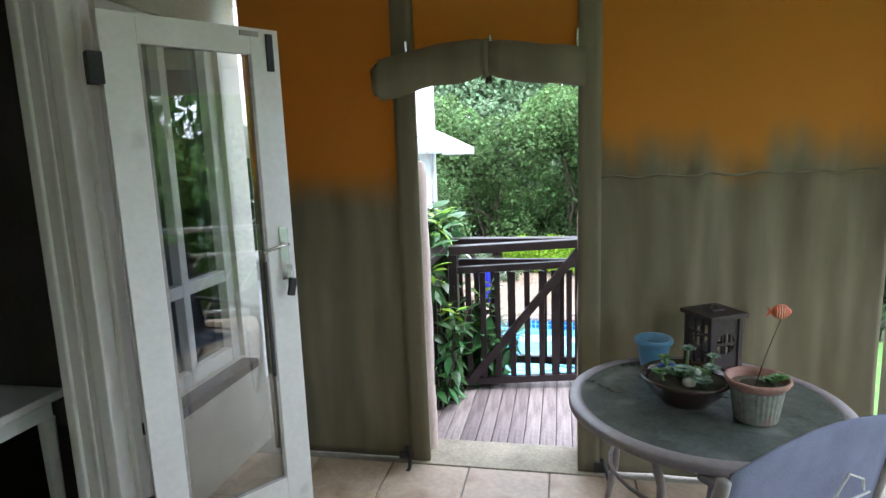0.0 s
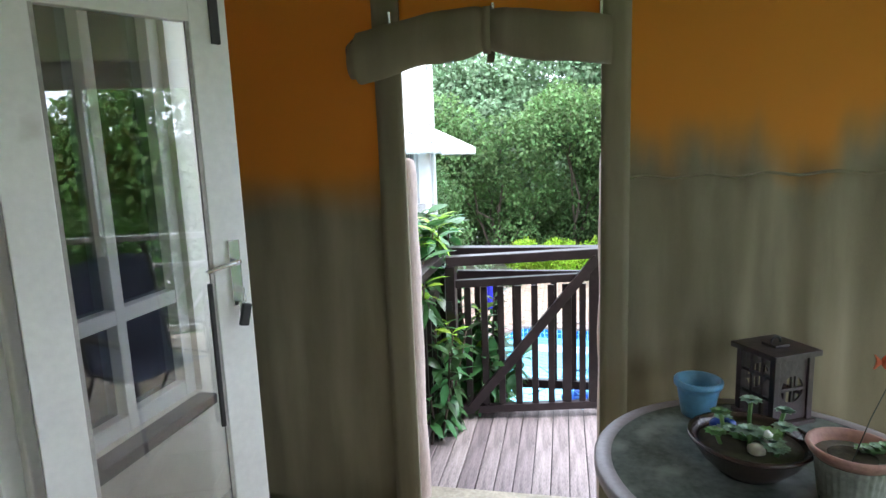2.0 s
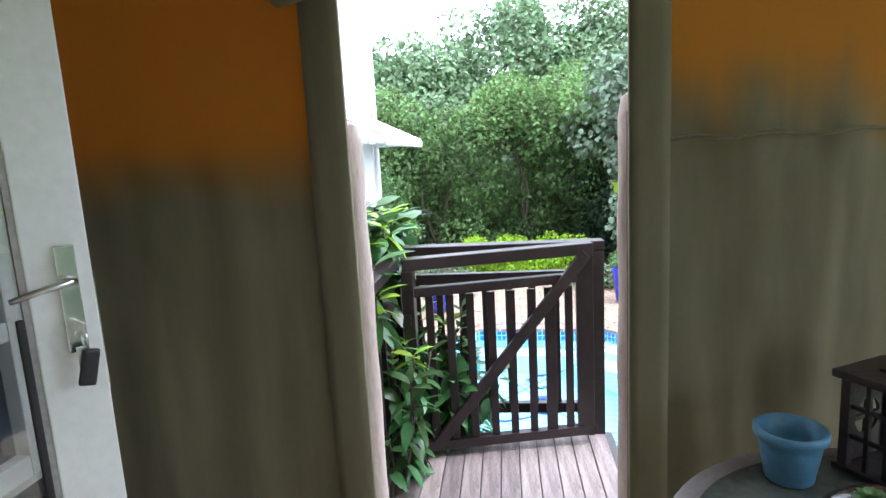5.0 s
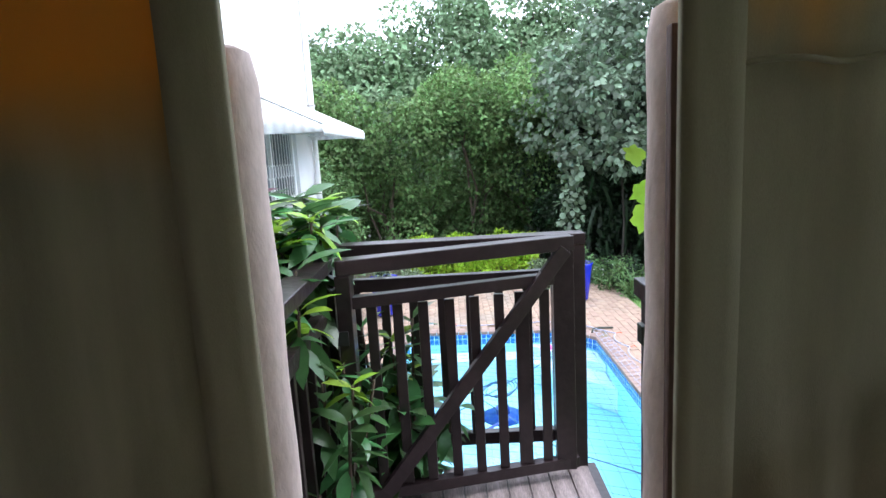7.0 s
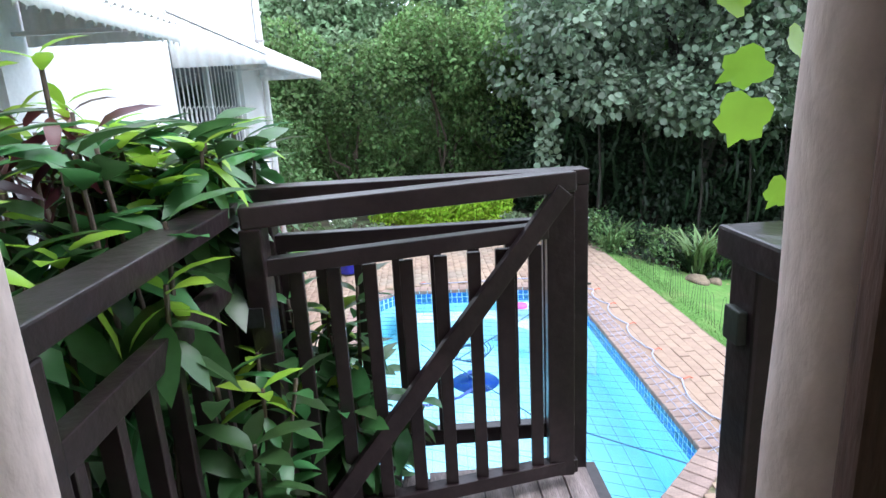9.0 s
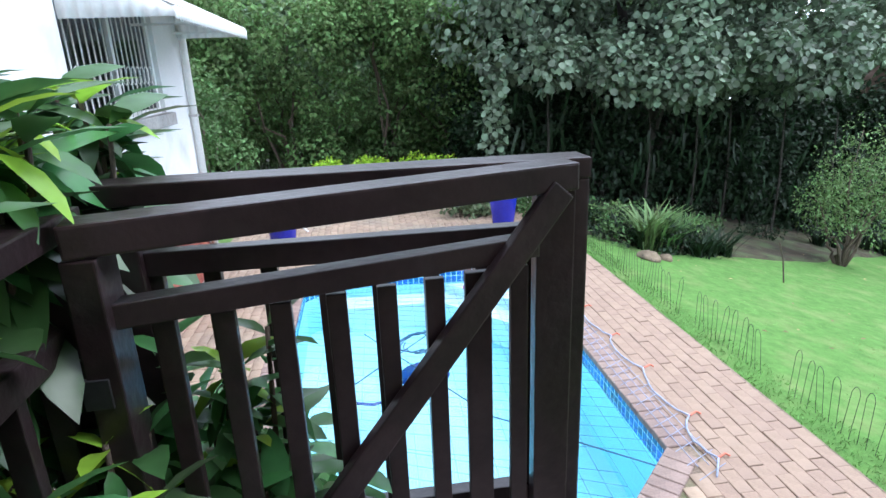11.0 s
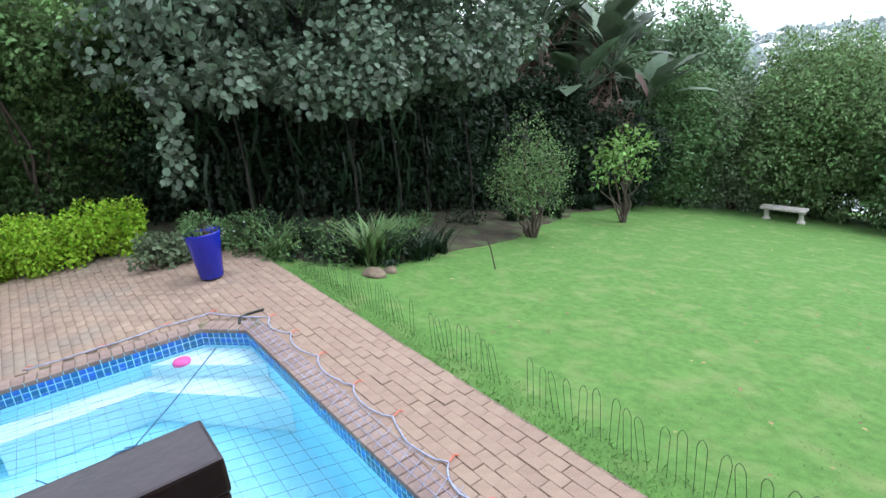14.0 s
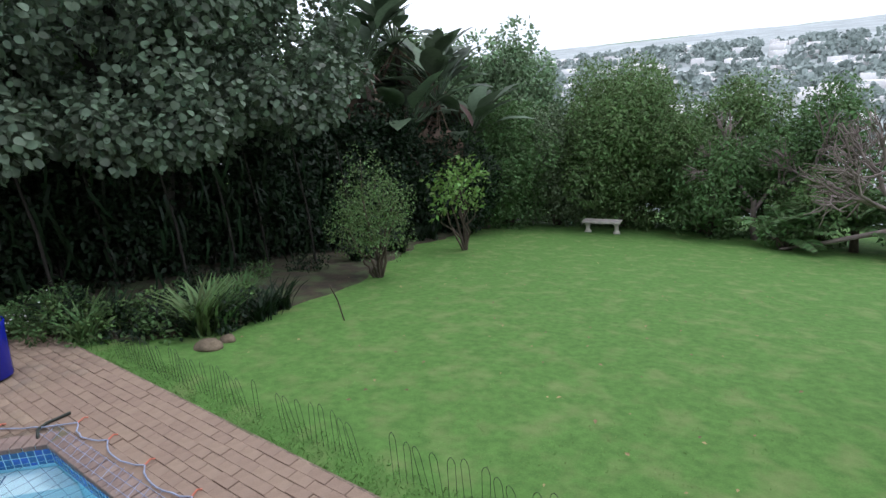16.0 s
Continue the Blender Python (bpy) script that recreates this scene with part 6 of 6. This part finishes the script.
for k in range(32):
    y_ = 5.8 + 0.143 * k
    tube(bm, [(1.70 if 6.3 < y_ < 10 else 1.3, y_, PAVE - 0.06), (-1.1 if 6.2 < y_ < 10 else -0.7, y_ + 0.9 if y_ < 9.3 else y_ + 0.1, PAVE - 0.06)], 0.0016, 4)
for k in range(19):
    x = -0.9 + 0.137 * k
    tube(bm, [(x, 5.75, PAVE - 0.058), (x + 0.15, 10.4, PAVE - 0.058)], 0.0016, 4)
tube(bm, [(1.62, 6.2, PAVE - 0.05), (0.6, 7.1, PAVE - 0.09), (-0.4, 8.8, PAVE - 0.06)], 0.006, 5)
tube(bm, [(1.33, 9.93, PAVE - 0.05), (0.7, 9.2, PAVE - 0.09), (-0.5, 7.8, PAVE - 0.08)], 0.007, 5)
part("net_mesh", bm, M_NETTHIN, net, "thin dark net cords over the water")
tail = thing("rope_end", (1.80, 10.28, PAVE + 0.008), "loose dark rope end on the paving", "rope")
part("rope", tube(bmesh.new(), [(-0.1, -0.08, 0.01), (-0.05, 0.08, 0.01), (0.05, 0.12, 0.012), (0.26, 0.1, 0.01)], 0.015, 6), M_WIRE, tail, "", True)
fl = thing("pool_float", (1.0, 10.14, PAVE - 0.17), "round pink chlorine float in the water", "float")
part("body", lathe(bmesh.new(), [(0.03, -0.05), (0.09, -0.03), (0.1, 0.0), (0.09, 0.03), (0.03, 0.05)], 24), M_PINK, fl, "", True)
cl = thing("pool_cleaner", (0.16, 8.1, PAVE - 0.30), "dark blue pool cleaner with ribbed hose", "pool cleaner")
part("skirt", lathe(bmesh.new(), [(0.24, 0), (0.25, 0.015), (0.12, 0.06), (0.07, 0.12), (0.03, 0.13)], 28), M_NAVY, cl, "", True)
part("head", nbox(-0.08, -0.05, 0.08, 0.08, 0.05, 0.2, 0.02), M_NAVY, cl)
part("hose", tube(bmesh.new(), [(0, 0, 0.18), (0.02, -0.2, 0.14), (-0.2, -0.4, 0.12), (-0.5, -0.5, 0.11), (-0.8, -0.4, 0.11)], 0.02, 8), M_NAVY, cl, "", True)
bm = bmesh.new()
for k in range(9):
    a = k * 0.7
    tube(bm, [(0.25 * math.cos(a + q * 0.5) * (0.6 + 0.1 * q), 0.35 + 0.22 * math.sin(a + q * 0.6), 0.235 + 0.01 * q) for q in range(5)], 0.007, 4)
part("tangled_net", bm, M_NETTHIN, cl)

# ---- distance: hillside houses and trees ----
rgd = np.random.default_rng(3)
V, F = [], []
cube = np.array([(-1, -1, 0), (1, -1, 0), (1, 1, 0), (-1, 1, 0), (-1, -1, 1), (1, -1, 1), (1, 1, 1), (-1, 1, 1)], float)
cf = np.array([(0, 1, 5, 4), (1, 2, 6, 5), (2, 3, 7, 6), (3, 0, 4, 7), (4, 5, 6, 7)])
for k in range(520):
    a, d = radians(-25 + 75 * rgd.random()), 280 + 460 * rgd.random()
    x, y = d * math.cos(a), d * math.sin(a)
    s = np.array([3 + 4 * rgd.random(), 3 + 4 * rgd.random(), 3 + 4 * rgd.random()])
    F.append(cf + 8 * k); V.append(cube * s + np.array([x, y, gz(x, y) - 0.5]))
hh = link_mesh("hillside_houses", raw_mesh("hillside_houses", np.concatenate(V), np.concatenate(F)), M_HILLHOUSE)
tagged(hh, "pale houses scattered over the far hillside", "houses", kind="stuff")
L = []
for k in range(900):
    a, d = radians(-25 + 80 * rgd.random()), 280 + 480 * rgd.random()
    x, y = d * math.cos(a), d * math.sin(a)
    L.append((x, y, gz(x, y) + 1, 3 + 5 * rgd.random()))
p_, d_ = crown_points(rgd, L, 2.0)
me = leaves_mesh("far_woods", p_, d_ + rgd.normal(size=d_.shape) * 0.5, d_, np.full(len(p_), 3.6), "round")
tagged(link_mesh("far_woods", me, M_HILLTREE), "woods on the far hillside, haze put into their colour", "woods", kind="stuff")
# trees beyond the open side of the veranda, behind the walker
for k, (x, y) in enumerate(((8.2, 0.4), (8.0, -1.6), (7.6, -3.6), (7.0, -5.6))):
    L = lumps_in(np.random.default_rng(400 + k), 52, (x, y, gz(x, y) + 3.2), (1.2, 1.2, 3.3), 0.4, 0.7)
    tree("garden_tree", (x, y, gz(x, y)), L, 900, 0.2, "oval", M_LIME, "green garden tree beyond the veranda rail", "tree", seed=410 + k, group="trees beyond the veranda")

# ---- bricks, tiles and mosaic, piece by piece ----
def shared(name, material, sx, sy, sz, bev):
    me = bpy.data.meshes.new(name)
    b_ = nbox(-sx / 2, -sy / 2, -sz, sx / 2, sy / 2, 0, 0)
    top = [e for e in b_.edges if all(v.co.z > -1e-4 for v in e.verts)]
    bmesh.ops.bevel(b_, geom=top, offset=bev, segments=1, affect="EDGES")
    b_.to_mesh(me); b_.free(); me.materials.append(material)
    return me


rp = np.random.default_rng(21)
pavement = bpy.data.objects["pavement"]
me = shared("paver", M_PAVER, 0.1055, 0.2155, 0.03, 0.004)
far_parts = []


def inside_pool(x, y, m):
    for k in range(8):
        (ax, ay), (bx_, by_) = POOL[k], POOL[(k + 1) % 8]
        nx_, ny_ = (by_ - ay), -(bx_ - ax)
        ln = math.hypot(nx_, ny_)
        # polygon runs anticlockwise: outside is where the signed distance is positive
        if ((x - ax) * nx_ + (y - ay) * ny_) / ln > m:
            return False
    return True


count = 0
for i in range(50):
    x = 2.74 - 0.109 * i
    for j in range(56):
        y = 3.0 + 0.218 * j + (0.109 if i % 2 else 0)
        if inside_pool(x, y, 0.24) or y > 14.7 or x < -2.45:
            continue
        z = PAVE + 0.003 * rp.normal()
        near = x > 1.85 and 5.3 < y < 11.2
        if near and count < 300:
            o = link_mesh("paver", me, None, pavement)
            o.location = (x + 0.002 * rp.normal(), y + 0.003 * rp.normal(), z)
            o.rotation_euler = (0.008 * rp.normal(), 0.008 * rp.normal(), 0.012 * rp.normal())
            count += 1
        else:
            far_parts.append((x, y, z))
base = np.array([v.co[:] for v in me.vertices])
tri = [tuple(f.vertices) for f in me.polygons]
V, Fq = [], []
quads = np.array([t for t in tri if len(t) == 4])
for k, q in enumerate(far_parts):
    V.append(base + np.array(q)); Fq.append(quads + k * len(base))
rest = link_mesh("paver_field", raw_mesh("paver_field", np.concatenate(V), np.concatenate(Fq)), M_PAVER2, pavement)
tagged(rest, "brown clay paving bricks with dark joints", kind="stuff")
# coping: headers set round the pool, and the mosaic band below them
cme = shared("coping_brick", M_COPING, 0.106, 0.215, 0.05, 0.006)
tme = shared("pool_tile", M_POOLTILE, 0.068, 0.068, 0.008, 0.002)
band = []
for k in range(8):
    A_, B_ = Vector((*POOL[k], 0)), Vector((*POOL[(k + 1) % 8], 0))
    d = B_ - A_
    L_ = d.length
    d.normalize()
    out = Vector((d.y, -d.x, 0))
    a_deg = math.degrees(math.atan2(d.y, d.x))
    n = int(L_ / 0.113)
    for q in range(n):
        p = A_ + d * (L_ * (q + 0.5) / n) + out * 0.095
        o = link_mesh("coping_brick", cme, None, pavement)
        o.matrix_basis = pose(p.x, p.y, PAVE + 0.006 + 0.002 * rp.normal(), 0.4 * rp.normal(), 0.4 * rp.normal(), a_deg)
    n = int(L_ / 0.074)
    for q in range(n):
        for r_ in range(3):
            p = A_ + d * (L_ * (q + 0.5) / n) - out * 0.001
            m4 = Matrix.Translation((p.x, p.y, PAVE - 0.075 - 0.073 * r_)) @ pose(0, 0, 0, 0, 0, a_deg) @ pose(0, 0, 0, -90, 0, 0)
            if 1 <= k <= 2 and len(pool.children) < 290:
                o = link_mesh("pool_tile", tme, None, pool)
                o.matrix_basis = m4
            else:
                band.append(m4)
tb = np.array([(*v.co, 1.0) for v in tme.vertices])
tq = np.array([tuple(f.vertices) for f in tme.polygons if len(f.vertices) == 4])
V = np.concatenate([(np.array(m4) @ tb.T).T[:, :3] for m4 in band])
Fq = np.concatenate([tq + k * len(tb) for k in range(len(band))])
tagged(link_mesh("tile_band", raw_mesh("tile_band", V, Fq), M_POOLTILE2, pool), "blue mosaic tiles at the waterline", kind="stuff")
plinth = [c_ for c_ in house.children if c_.name.startswith("plinth")][0]
for q in plinth_bricks:
    o = link_mesh("brick", brick_me, None, plinth)
    o.location = q
floor = bpy.data.objects["floor"]
fme = shared("floor_tile", M_TILE, 0.412, 0.412, 0.012, 0.002)
for x, y in TILES:
    o = link_mesh("floor_tile", fme, None, floor)
    o.location = (x, y, 0.0)
